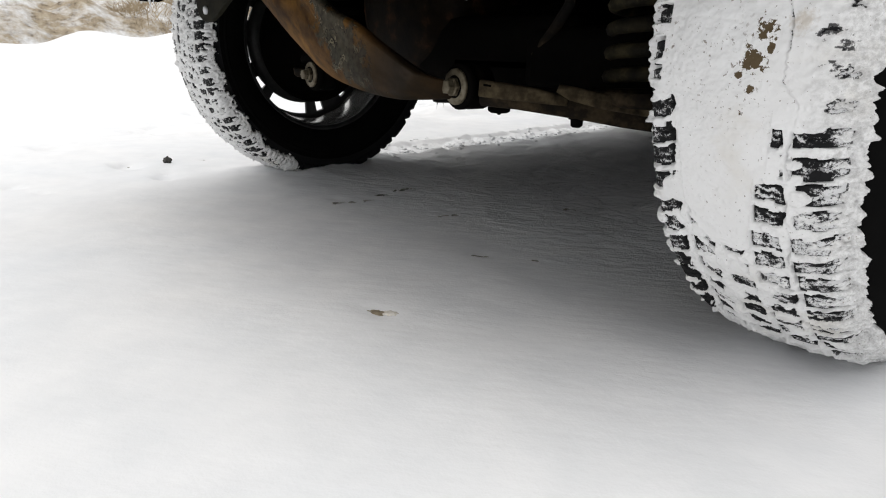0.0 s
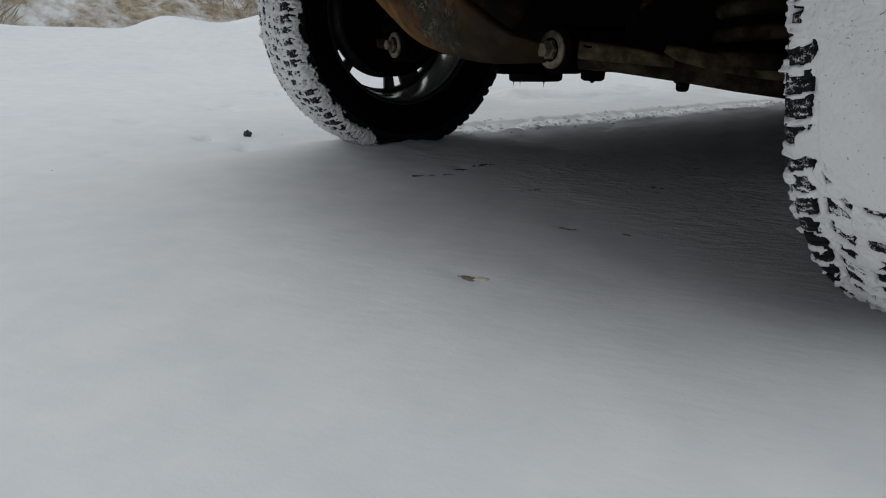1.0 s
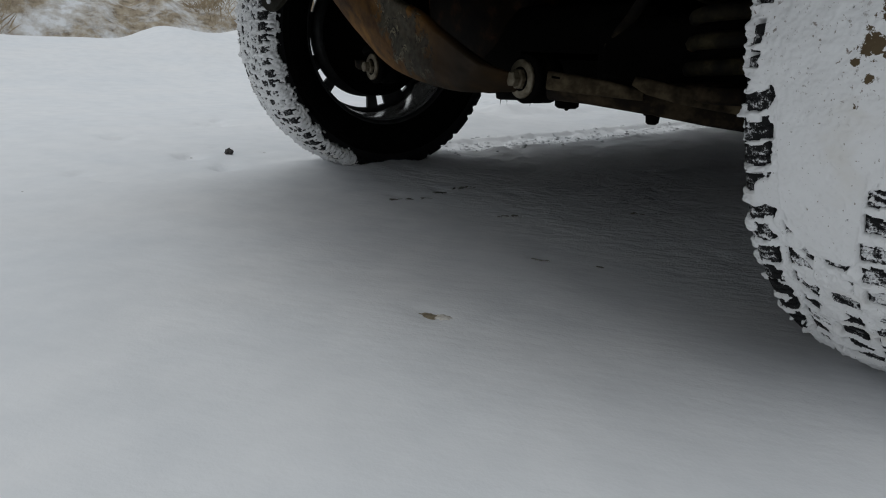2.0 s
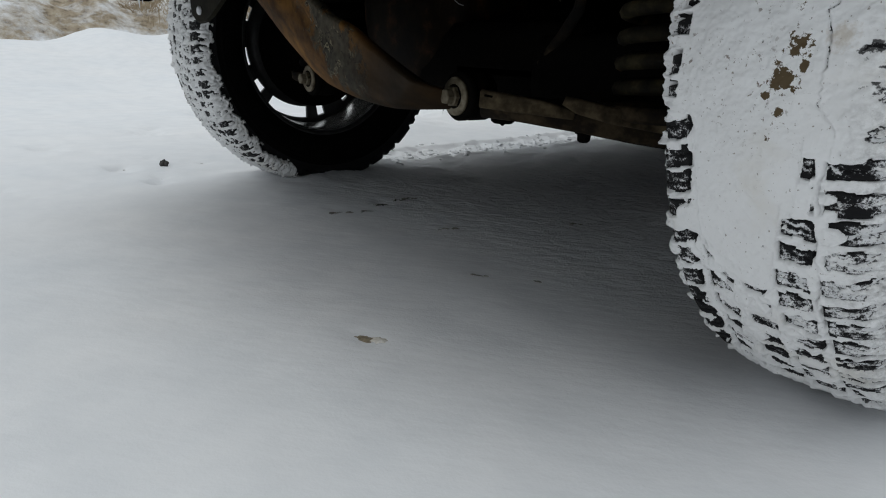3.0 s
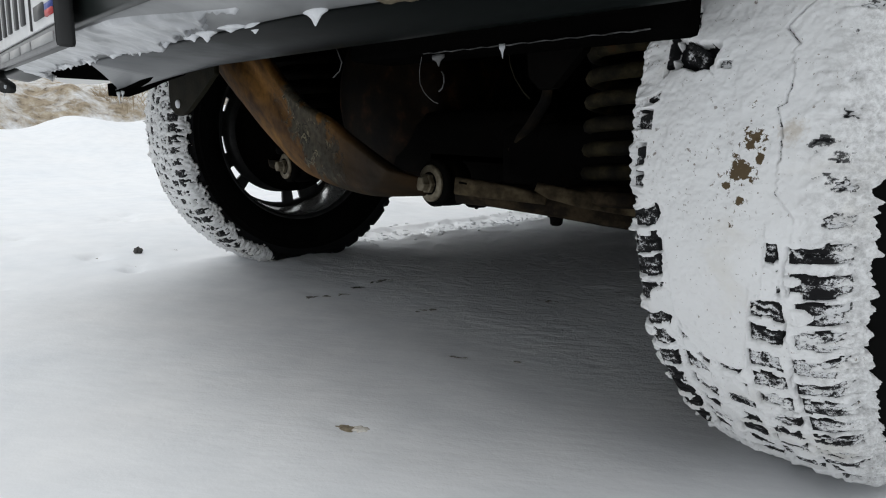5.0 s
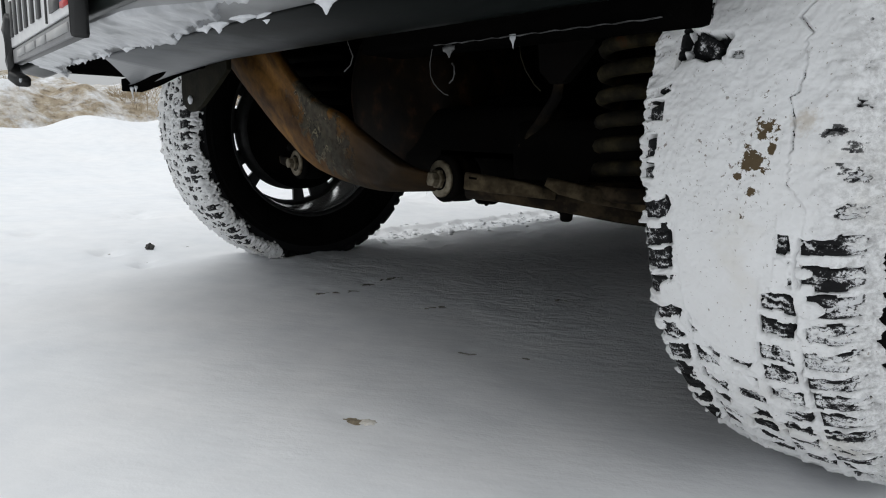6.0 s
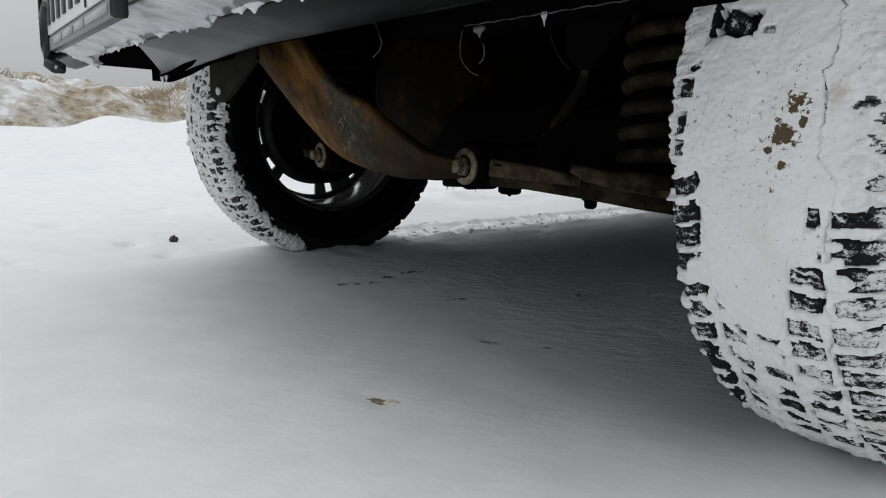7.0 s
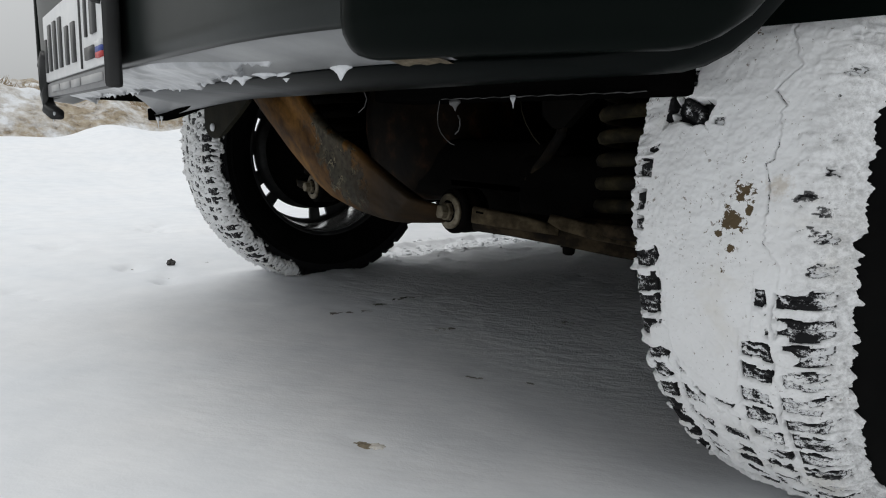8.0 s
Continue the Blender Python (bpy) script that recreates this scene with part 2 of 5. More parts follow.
PLASTIC = grained("grey_plastic", [(0.3, (0.2, 0.205, 0.21)), (0.7, (0.33, 0.335, 0.34))], 8, 0.5, bump_scale=300, bump_strength=0.15, distance=0.0005)
BLACK_PLASTIC = grained("black_plastic", [(0.3, (0.012, 0.012, 0.012)), (0.7, (0.025, 0.025, 0.025))], 20, 0.45, bump_scale=300, bump_strength=0.1, distance=0.0005)
PLATE_WHITE = grained("plate_white", [(0.3, (0.62, 0.63, 0.64)), (0.7, (0.72, 0.72, 0.72))], 30, 0.4, bump_scale=200, bump_strength=0.05, distance=0.0003)
PLATE_BLACK = material("plate_black", (0.05, 0.05, 0.05), 0.5)[0]
def lip_material():
    """Dark gloss paint, frosty film; the reflection, bright at one end, is painted in."""
    m, n, l, b = material("dark_gloss_lip", (0.004, 0.006, 0.006), 0.28, 0, 0.05)
    c = n.new("ShaderNodeTexCoord")
    xyz = n.new("ShaderNodeSeparateXYZ")
    l.new(c.outputs["Object"], xyz.inputs[0])
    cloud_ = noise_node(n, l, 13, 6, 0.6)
    # greyer towards -x in place of the bright reflection there, broken up by noise
    greying = math_node(n, l, "ADD", math_node(n, l, "MULTIPLY", xyz.outputs["X"], -1.0), math_node(n, l, "MULTIPLY", cloud_.outputs["Fac"], 0.55))
    col = ramp(n, l, greying, [(0.0, (0.0022, 0.0036, 0.0034)), (0.16, (0.010, 0.0115, 0.012)), (0.42, (0.075, 0.080, 0.085)), (0.7, (0.125, 0.131, 0.138))])
    l.new(math_node(n, l, "ADD", math_node(n, l, "MULTIPLY", greying, 1.0), 0.15), col.inputs["Fac"])
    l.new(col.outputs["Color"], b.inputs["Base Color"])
    bump(n, l, b, noise_node(n, l, 60, 5).outputs["Fac"], 0.10, 0.0015)
    return m


LIP = lip_material()
FROSTED = grained("thin_cloudy_ice", [(0.3, (0.26, 0.27, 0.28)), (0.5, (0.42, 0.43, 0.45)), (0.7, (0.62, 0.63, 0.65))], 16, 0.28, bump_scale=60, bump_strength=0.35, distance=0.002)
ICE = grained("frozen_slush", [(0.3, (0.55, 0.57, 0.6)), (0.7, (0.8, 0.81, 0.83))], 40, 0.3, bump_scale=120, bump_strength=0.3, distance=0.002)
SPRING = grained("muddy_spring_steel", [(0.36, (0.004, 0.0035, 0.002)), (0.50, (0.015, 0.012, 0.006)), (0.60, (0.036, 0.030, 0.014)), (0.72, (0.070, 0.026, 0.008))], 30, 0.8, bump_scale=120, specular=0.15)
SLUSH = grained("grey_frost", [(0.42, (0.012, 0.012, 0.012)), (0.7, (0.13, 0.13, 0.134))], 60, 0.6)
WIRE = grained("grey_wire", [(0.3, (0.03, 0.03, 0.03)), (0.7, (0.10, 0.10, 0.10))], 40, 0.5)
FLAG_BLUE = material("flag_blue", (0.05, 0.08, 0.3), 0.5)[0]
FLAG_RED = material("flag_red", (0.5, 0.06, 0.06), 0.5)[0]
GREY_PRINT = material("grey_print", (0.38, 0.38, 0.38), 0.5)[0]
FRAME_GREY = grained("frame_grey", [(0.3, (0.16, 0.16, 0.165)), (0.7, (0.24, 0.24, 0.245))], 20, 0.5, bump_scale=250, bump_strength=0.1, distance=0.0005)
DARK_SCRAP = grained("black_scrap", [(0.3, (0.03, 0.035, 0.025)), (0.7, (0.12, 0.12, 0.09))], 90, 0.9)
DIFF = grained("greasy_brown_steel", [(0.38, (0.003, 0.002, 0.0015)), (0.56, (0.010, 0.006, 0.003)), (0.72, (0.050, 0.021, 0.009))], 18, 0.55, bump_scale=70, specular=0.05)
PALE_DIRT = grained("pale_dirt", [(0.3, (0.58, 0.53, 0.46)), (0.7, (0.78, 0.76, 0.72))], 120, 0.9)
SCRAP = grained("dark_scrap", [(0.3, (0.12, 0.11, 0.095)), (0.7, (0.30, 0.285, 0.25))], 90, 0.9)
OLIVE = grained("grimy_olive_steel", [(0.3, (0.005, 0.005, 0.003)), (0.7, (0.018, 0.016, 0.009))], 25, 0.7, bump_scale=120, specular=0.08)
TAN = grained("dried_mud_on_steel", [(0.36, (0.012, 0.009, 0.006)), (0.5, (0.045, 0.034, 0.02)), (0.66, (0.10, 0.078, 0.046))], 30, 0.9, bump_scale=150, specular=0.1)
STONE = grained("dark_stone", [(0.3, (0.02, 0.02, 0.02)), (0.7, (0.08, 0.075, 0.07))], 60, 0.8)
DIRT = grained("brown_dirt", [(0.3, (0.14, 0.11, 0.07)), (0.7, (0.36, 0.30, 0.21))], 120, 0.9)


# ---- building helpers ----
def finish(name, bm, mat, smooth=True):
    me = bpy.data.meshes.new(name)
    bmesh.ops.recalc_face_normals(bm, faces=bm.faces)
    bm.to_mesh(me)
    bm.free()
    me.materials.append(mat)
    for p in me.polygons:
        p.use_smooth = smooth
    return me


def part(name, bm, mat, parent, label="", smooth=True, m=None):
    ob = new(name, bm if isinstance(bm, bpy.types.Mesh) else finish(name, bm, mat, smooth))
    ob.parent = parent
    if m is not None:
        ob.matrix_basis = m
    if label:
        ob["label"] = label
    return ob


def grid_mesh(name, px, py, pz, mat, wrap=False):
    r, c = px.shape
    me = bpy.data.meshes.new(name)
    idx = np.arange(r * c).reshape(r, c)
    if wrap:
        idx = np.vstack([idx, idx[:1]])
    a, b, d, e = idx[:-1, :-1], idx[:-1, 1:], idx[1:, 1:], idx[1:, :-1]
    faces = np.stack([a, b, d, e], -1).reshape(-1, 4)
    me.vertices.add(r * c)
    me.vertices.foreach_set("co", np.stack([px, py, pz], -1).reshape(-1))
    me.loops.add(faces.size)
    me.loops.foreach_set("vertex_index", faces.reshape(-1).astype(np.int32))
    me.polygons.add(len(faces))
    me.polygons.foreach_set("loop_start", np.arange(0, faces.size, 4, dtype=np.int32))
    me.polygons.foreach_set("loop_total", np.full(len(faces), 4, dtype=np.int32))
    me.update(calc_edges=True)
    me.polygons.foreach_set("use_smooth", np.ones(len(faces), dtype=bool))
    me.materials.append(mat)
    return me


def lathe(bm, profile, segments=48, axis="x", m=None):
    """Turns a closed or open profile of (along, radius) round an axis."""
    rings = []
    for along, r in profile:
        ring = []
        for k in range(segments):
            a = 2 * math.pi * k / segments
            p = {"x": (along, r * math.cos(a), r * math.sin(a)), "y": (r * math.cos(a), along, r * math.sin(a)), "z": (r * math.cos(a), r * math.sin(a), along)}[axis]
            ring.append(bm.verts.new(m @ Vector(p) if m else p))
        rings.append(ring)
    for r0, r1 in zip(rings, rings[1:]):
        for k in range(segments):
            bm.faces.new((r0[k], r0[(k + 1) % segments], r1[(k + 1) % segments], r1[k]))
    return rings


def capped(bm, profile, segments=32, axis="x", m=None):
    rings = lathe(bm, profile, segments, axis, m)
    bm.faces.new(rings[0])
    bm.faces.new(list(reversed(rings[-1])))


def block(bm, lo, hi, bevel=0.0, m=None):
    v = bmesh.ops.create_cube(bm, size=1.0)["verts"]
    for q in v:
        q.co = Vector([lo[i] + (q.co[i] + 0.5) * (hi[i] - lo[i]) for i in range(3)])
    if bevel:
        edges = list({e for q in v for e in q.link_edges})
        out = bmesh.ops.bevel(bm, geom=edges, offset=bevel, segments=2, affect="EDGES", profile=0.6)
        v = list({q for f in out["faces"] for q in f.verts} | {q for q in v if q.is_valid})
    if m is not None:
        for q in v:
            q.co = m @ q.co
    return v


def sweep(bm, points, sections, closed=True):
    """A tube through points; sections gives for each the outline as offsets in (side, up)."""
    rings, n = [], len(points)
    pts = [Vector(p) for p in points]
    for i, p in enumerate(pts):
        d = (pts[min(i + 1, n - 1)] - pts[max(i - 1, 0)]).normalized()
        up = Vector((0, 0, 1)) if abs(d.z) < 0.95 else Vector((0, 1, 0))
        side = d.cross(up).normalized()
        up = side.cross(d)
        rings.append([bm.verts.new(p + side * a + up * b) for a, b in sections[i]])
    for r0, r1 in zip(rings, rings[1:]):
        k = len(r0)
        for j in range(k if closed else k - 1):
            bm.faces.new((r0[j], r0[(j + 1) % k], r1[(j + 1) % k], r1[j]))
    if closed:
        bm.faces.new(rings[0])
        bm.faces.new(list(reversed(rings[-1])))
    return rings


def circle(r, n=12):
    return [(r * math.cos(2 * math.pi * k / n), r * math.sin(2 * math.pi * k / n)) for k in range(n)]


def rounded(w, h, r, n=3):
    out = []
    for cx, cy, a0 in ((w / 2 - r, h / 2 - r, 0), (-w / 2 + r, h / 2 - r, 90), (-w / 2 + r, -h / 2 + r, 180), (w / 2 - r, -h / 2 + r, 270)):
        for k in range(n + 1):
            a = radians(a0 + 90 * k / n)
            out.append((cx + r * math.cos(a), cy + r * math.sin(a)))
    return out


def tube(bm, points, r, n=10):
    return sweep(bm, points, [circle(r, n)] * len(points))


# ---- the ground: one sheet of snow ----
def axis_steps(lo, hi, fine, far, growth=1.13):
    mid = list(np.arange(lo, hi + fine / 2, fine))
    left, right, s = [], [], fine
    a, b = mid[0], mid[-1]
    while a > -far or b < far:
        s *= growth
        a, b = a - s, b + s
        left.append(a)
        right.append(b)
    return np.array(left[::-1] + mid + right)


DENTS = [(-0.952, -0.767, 0.010, 0.03), (-0.83, -0.725, 0.006, 0.02), (-0.873, -0.424, 0.012, 0.03), (-1.138, -0.45, 0.012, 0.04), (-0.94, -0.385, 0.008, 0.03), (-1.09, -0.21, 0.006, 0.03), (-2.07, -0.07, 0.012, 0.06), (-1.71, 0.01, 0.010, 0.05), (-1.32, 0.53, 0.012, 0.06), (-1.25, -0.33, 0.005, 0.02), (-0.80, -0.20, 0.006, 0.03), (-1.60, -0.56, 0.016, 0.06), (-0.95, -0.78, 0.006, 0.035), (-1.10, -0.45, 0.012, 0.045), (-2.6, 0.36, 0.03, 0.12), (-1.93, -0.14, 0.02, 0.09), (-0.86, -0.41, 0.010, 0.04), (0.300, -0.514, 0.007, 0.022), (-0.345, -0.18, 0.004, 0.02), (-0.34, -0.045, 0.006, 0.03), (0.186, -0.204, 0.004, 0.02), (-2.9, 1.5, 0.05, 0.16), (-2.5, 1.9, 0.05, 0.14), (-3.4, 1.7, 0.06, 0.2), (-2.2, 1.2, 0.03, 0.1)]


def ground_height(x, y):
    z = 0.006 * fbm(x * 1.1, y * 1.1, 3, 5) + 0.0022 * fbm(x * 9, y * 9, 4, 6)
    # shallow settling round the car stays level
    near = 1 - step(1.2, 3.0, np.hypot(x, y * 0.8))
    z = z * (1 - 0.5 * near)
    # tyre tracks that the car left behind itself, running back at a slight angle
    for side in (-1, 1):
        cx = side * 0.905 - 0.085 * y
        d = np.abs(x - cx) + 0.012 * fbm(x * 14, y * 14, 3, 8)
        on = step(0.10, 0.3, y)
        inside = (1 - step(0.09, 0.12, d)) * on
        lumps = 0.007 * fbm(x * 19, y * 24, 3, 9) + 0.005 * fbm(x * 55, y * 55, 3, 10)
        z = z * (1 - inside) + inside * (-0.010 + lumps)
        rim = np.exp(-((d - 0.125) / 0.022) ** 2) * on
        z = z + rim * (0.003 + 0.007 * np.maximum(fbm(x * 26, y * 26, 3, 12), -0.2))
    # thin crusted snow, rippled by drips, where the car kept the fresh fall off
    bare = step(-0.25, 0.35, y) * step(-0.84, -0.72, x + 0.085 * y)
    z = z + bare * (0.0042 * fbm(x * 15, y * 15, 3, 25) + 0.0026 * fbm(x * 36, y * 36, 2, 26))
    # small dents and old prints
    for px, py, depth, size in DENTS:
        z = z - depth * np.exp(-(((x - px) / size) ** 2 + ((y - py) / (size * 0.7)) ** 2)) * (1 + 0.6 * rough(x * 40, y * 40, 14))
    # snow heaped round the far wheel's foot
    z = z + 0.020 * np.exp(-((x + 0.74) / 0.26) ** 2 - ((y - 0.02) / 0.3) ** 2) * (1 + 0.25 * fbm(x * 14, y * 14, 3, 15))
    # trodden snow on the far side of the car
    far = step(-1.1, -1.8, x) * step(0.3, 1.0, y)
    z = z + far * 0.030 * np.maximum(fbm(x * 2.6, y * 2.6, 4, 21), 0)
    # ridge of ploughed snow
    d = -x - 6.6 - 0.10 * np.sin(y * 1.1)
    crest = 0.31 + 0.13 * np.exp(-((y - 0.85) / 0.42) ** 2) + 0.30 * step(0.95, 2.4, y) + 0.02 * rough(y * 2.3, y * 0, 8)
    ridge = crest * np.exp(-(np.where(d < 0, d / 1.7, d / 0.8)) ** 2)
    return z + ridge


gx, gy = np.meshgrid(axis_steps(-2.6, 1.2, 0.0125, 90, 1.11), axis_steps(-1.1, 2.8, 0.0125, 90, 1.11))
ground = tagged(new("ground", grid_mesh("ground", gx, gy, ground_height(gx, gy), SNOW)),
                "fresh undisturbed white snow over level ground", "snow", kind="structure")


# ---- brown bank of dry grass and earth behind the ridge ----
def bank_material():
    m, n, l, b = material("dry_grass_earth", (0.2, 0.15, 0.09), 0.95, 0, 0.1)
    t = noise_node(n, l, 1.6, 7, 0.7)
    fine = noise_node(n, l, 9, 6, 0.7)
    col = ramp(n, l, fine.outputs["Fac"], [(0.30, (0.12, 0.095, 0.07)), (0.46, (0.34, 0.28, 0.205)), (0.68, (0.50, 0.43, 0.33))])
    mix = n.new("ShaderNodeMix")
    mix.data_type = "RGBA"
    mix.inputs[7].default_value = (0.82, 0.83, 0.85, 1)
    l.new(ramp(n, l, t.outputs["Fac"], [(0.43, (0, 0, 0)), (0.60, (1, 1, 1))]).outputs["Color"], mix.inputs[0])
    l.new(col.outputs["Color"], mix.inputs[6])
    l.new(mix.outputs[2], b.inputs["Base Color"])
    bump(n, l, b, fine.outputs["Fac"], 0.8, 0.05)
    return m


def bank_height(x, y):
    d = -x - 7.0
    return -0.3 + 1.72 * step(0, 2.2, d) * (1 - step(5, 9, d)) * (0.8 + 0.20 * rough(y * 0.45, x * 0.3, 77) + 0.06 * fbm(x * 2.2, y * 2.2, 4, 78)) * (1 - step(3.2, 5.0, np.abs(y - 0.3) + 0.6 * rough(y, x, 5)) * 0.6)


bx, by = np.meshgrid(np.arange(-17, -6.9, 0.07), np.arange(-9, 9.5, 0.07))
bank = tagged(new("earth_bank", grid_mesh("earth_bank", bx, by, bank_height(bx, by), bank_material())),
              "low brown earth bank with patches of snow", "bank", kind="structure")


def dry_grass():
    rng = np.random.default_rng(5)
    verts, faces = [], []
    for k in range(22000):
        x, y = rng.uniform(-10.5, -7.6), rng.uniform(-6, 7)
        if rough(np.array(x * 0.9), np.array(y * 0.9), 91) < -0.05:
            continue
        z = float(bank_height(np.array(x), np.array(y))) - 0.02
        h, w, a = rng.uniform(0.06, 0.26), rng.uniform(0.002, 0.005), rng.uniform(0, 6.28)
        dx, dy = math.cos(a) * w, math.sin(a) * w
        lx, ly = rng.normal(0, 0.09, 2)
        i = len(verts)
        verts += [(x - dx, y - dy, z), (x + dx, y + dy, z), (x + dx * 0.6 + lx * 0.5, y + dy * 0.6 + ly * 0.5, z + h * 0.6), (x + lx, y + ly, z + h)]
        faces += [(i, i + 1, i + 2), (i, i + 2, i + 3)]
    me = bpy.data.meshes.new("dry_grass")
    me.from_pydata(verts, [], faces)
    me.materials.append(grained("straw", [(0.3, (0.26, 0.20, 0.13)), (0.7, (0.50, 0.41, 0.28))], 3, 0.9))
    tagged(new("dry_grass", me), "brown dry grass standing on the bank", "grass", kind="stuff")


dry_grass()


def crumbs():
    """Crumbled snow thrown up along the tyre track."""
    rng = np.random.default_rng(11)
    base = bmesh.new()
    bmesh.ops.create_icosphere(base, subdivisions=1, radius=1)
    bv, bf = np.array([v.co[:] for v in base.verts]), np.array([[v.index for v in f.verts] for f in base.faces])
    base.free()
    count = 1900
    y = 0.12 + 4.2 * rng.random(count) ** 1.6
    x = -(0.905 + 0.085 * y) + rng.normal(0, 0.06, count)
    r = 0.0018 + 0.0075 * rng.random(count) ** 4
    z = ground_height(x, y)
    verts = [bv * (1 + 0.18 * rng.normal(0, 1, (len(bv), 1))) * r[k] * np.array([1.4, 1.4, 0.55]) + np.array([x[k], y[k], z[k] + 0.2 * r[k]]) for k in range(count)]
    faces = [bf + k * len(bv) for k in range(count)]
    me = bpy.data.meshes.new("snow_crumbs")
    me.from_pydata(np.vstack(verts).tolist(), [], np.vstack(faces).tolist())
    me.materials.append(SNOW)
    me.polygons.foreach_set("use_smooth", np.ones(len(me.polygons), dtype=bool))
    tagged(new("snow_crumbs", me), "loose white snow crumbs along the tyre track", "snow", kind="stuff")


crumbs()


# ---- the vehicle ----
vehicle = tagged(new("off_road_car"), "dark green off-road car with snow-packed tyres, parked on snow", "car")
R_TYRE = 0.374
# the body stands turned a little, as its track shows; the front axle's parts keep their own places
YAW = Matrix.Translation((0, -0.45, 0)) @ Matrix.Rotation(radians(4.86), 4, "Z") @ Matrix.Translation((0, 0.45, 0))
WHEELS = {"near": (0.729, -0.050), "far": (-0.763, 0.004)}


def tyre_arc(a):
    """Across the tread, by arc length from its middle: (sideways, drop, and the outward normal)."""
    flat, r, s = 0.069, 0.018, np.sign(a)
    q = np.abs(a)
    t = np.clip((q - flat) / r, 0, 1.25)
    past = np.clip(q - flat - 1.25 * r, 0, None)
    side = np.minimum(q, flat) + r * np.sin(t) + past * math.cos(1.25)
    drop = 0.005 * (np.minimum(q, flat) / flat) ** 2 + r * (1 - np.cos(t)) + past * math.sin(1.25)
    return s * side, drop, s * np.sin(t), np.cos(t)


def lug_rows(phi, a):
    """Where a point lies in its block of the tread: (row's own mask, place along the pitch, 0 middle to 1 edge)."""
    p = phi / (2 * math.pi) * 85
    tri = lambda q: np.abs((q % 1) * 2 - 1) * 2 - 1
    u = a / 0.083
    q = np.abs(u)
    zig = 0.03 * tri(p + 0.3)
    shoulder = step(0.655, 0.685, q + zig)
    mid = step(0.225, 0.255, q + zig) * (1 - step(0.575, 0.605, q + zig))
    heart = 1 - step(0.13, 0.16, q + zig)
    start = np.where(u > 0, 0.20, -0.03) + np.where(q < 0.19, 0.4, 0.0)
    lean = np.where(q > 0.63, 0.5 * (q - 0.8) * np.where(u > 0, 0.6, 1.6), 0.9 * u)
    f = (p - start + lean + 0.5) % 1
    return shoulder, mid, heart, f, np.abs(f - 0.5) / 0.36


def lug_height(phi, a):
    """Tread pattern: shoulder lugs, blocks and a heart rib, parted by zigzag grooves, with sipes."""
    shoulder, mid, heart, f, e = lug_rows(phi, a)
    body_ = 1 - step(0.88, 1.06, e)
    wave = 0.025 * np.sin(a * 900)
    sipe = 1 - 0.42 * (np.exp(-((f - 0.40 + wave) / 0.028) ** 2) + np.exp(-((f - 0.63 + wave) / 0.028) ** 2))
    fade = 1 - step(0.090, 0.100, np.abs(a))
    return 0.010 * body_ * sipe * np.maximum(np.maximum(shoulder, mid), heart) * fade


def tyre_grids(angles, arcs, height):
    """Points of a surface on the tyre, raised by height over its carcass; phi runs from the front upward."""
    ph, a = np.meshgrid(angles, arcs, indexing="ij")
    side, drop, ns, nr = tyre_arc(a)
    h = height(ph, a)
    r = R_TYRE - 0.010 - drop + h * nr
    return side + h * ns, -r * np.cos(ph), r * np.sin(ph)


# how much frost lies on each lug of a row, going down from the first bare one
OUTER_FROST = [0.34, 0.34, 0.46, 0.64, 0.62, 0.52, 0.56, 0.66, 0.60, 0.62]
MID_FROST = [0.22, 0.22, 0.40, 0.40, 0.58, 0.54, 0.58, 0.56, 0.58, 0.60]


def lug_cells(ph, a):
    """For each point of the near tread: the row it lies in, its lug's number, and its place in that lug."""
    d, u = np.degrees(ph), a / 0.083
    d = np.where(d > 180, d - 360, d)
    p = d / (360 / 85)
    outer, mid, heart, left, inner = u > 0.64, (u > 0.21) & (u <= 0.64), (u > -0.22) & (u <= 0.21), (u > -0.62) & (u <= -0.22), u <= -0.62
    start = np.select([outer, mid, heart, left, inner], [0.19, 0.20, 0.62, -0.05, -0.02])
    lean = np.select([outer, mid, heart, left, inner], [-0.10 * (u - 0.85), 0.35 * (u - 0.43), 0.5 * u, 2.1 * (u + 0.42), -(1.0 + 0.045 * np.clip(-20 - d, 0, 30)) * (u + 0.72)])
    q = p - start + lean
    n = np.floor(q + 0.5)
    y = q - n
    odd = lattice(n, np.zeros_like(n), 5)
    # stepped outlines: the half height changes from one strip of the lug to the next
    strip = np.floor(u / 0.105 + 0.37 * n)
    jag = lattice(strip, n, 9)
    lift_ = (0.07 + 0.08 * inner) * lattice(strip, n, 23)
    half = np.select([outer, mid, heart, left, inner], [0.365, 0.35, 0.32, 0.34, 0.41]) + 0.07 * jag
    lo = np.select([outer, mid, heart, left, inner], [0.675 + 0.030 * odd, 0.250 + 0.035 * odd, -0.15, -0.55 + 0.03 * odd, -1.12])
    hi = np.select([outer, mid, heart, left, inner], [1.12, 0.595 + 0.025 * odd, 0.14 + 0.03 * odd, -0.27, -0.685 + 0.03 * odd])
    e = np.maximum(np.abs(y - lift_) / half, np.abs(u - (lo + hi) / 2) / ((hi - lo) / 2))
    return d, u, n, y, e, (outer, mid, heart, left, inner)


def swell(d):
    """The wall bulges where the tyre bears on the ground."""
    return 0.0020 * step(-45, -63, d)


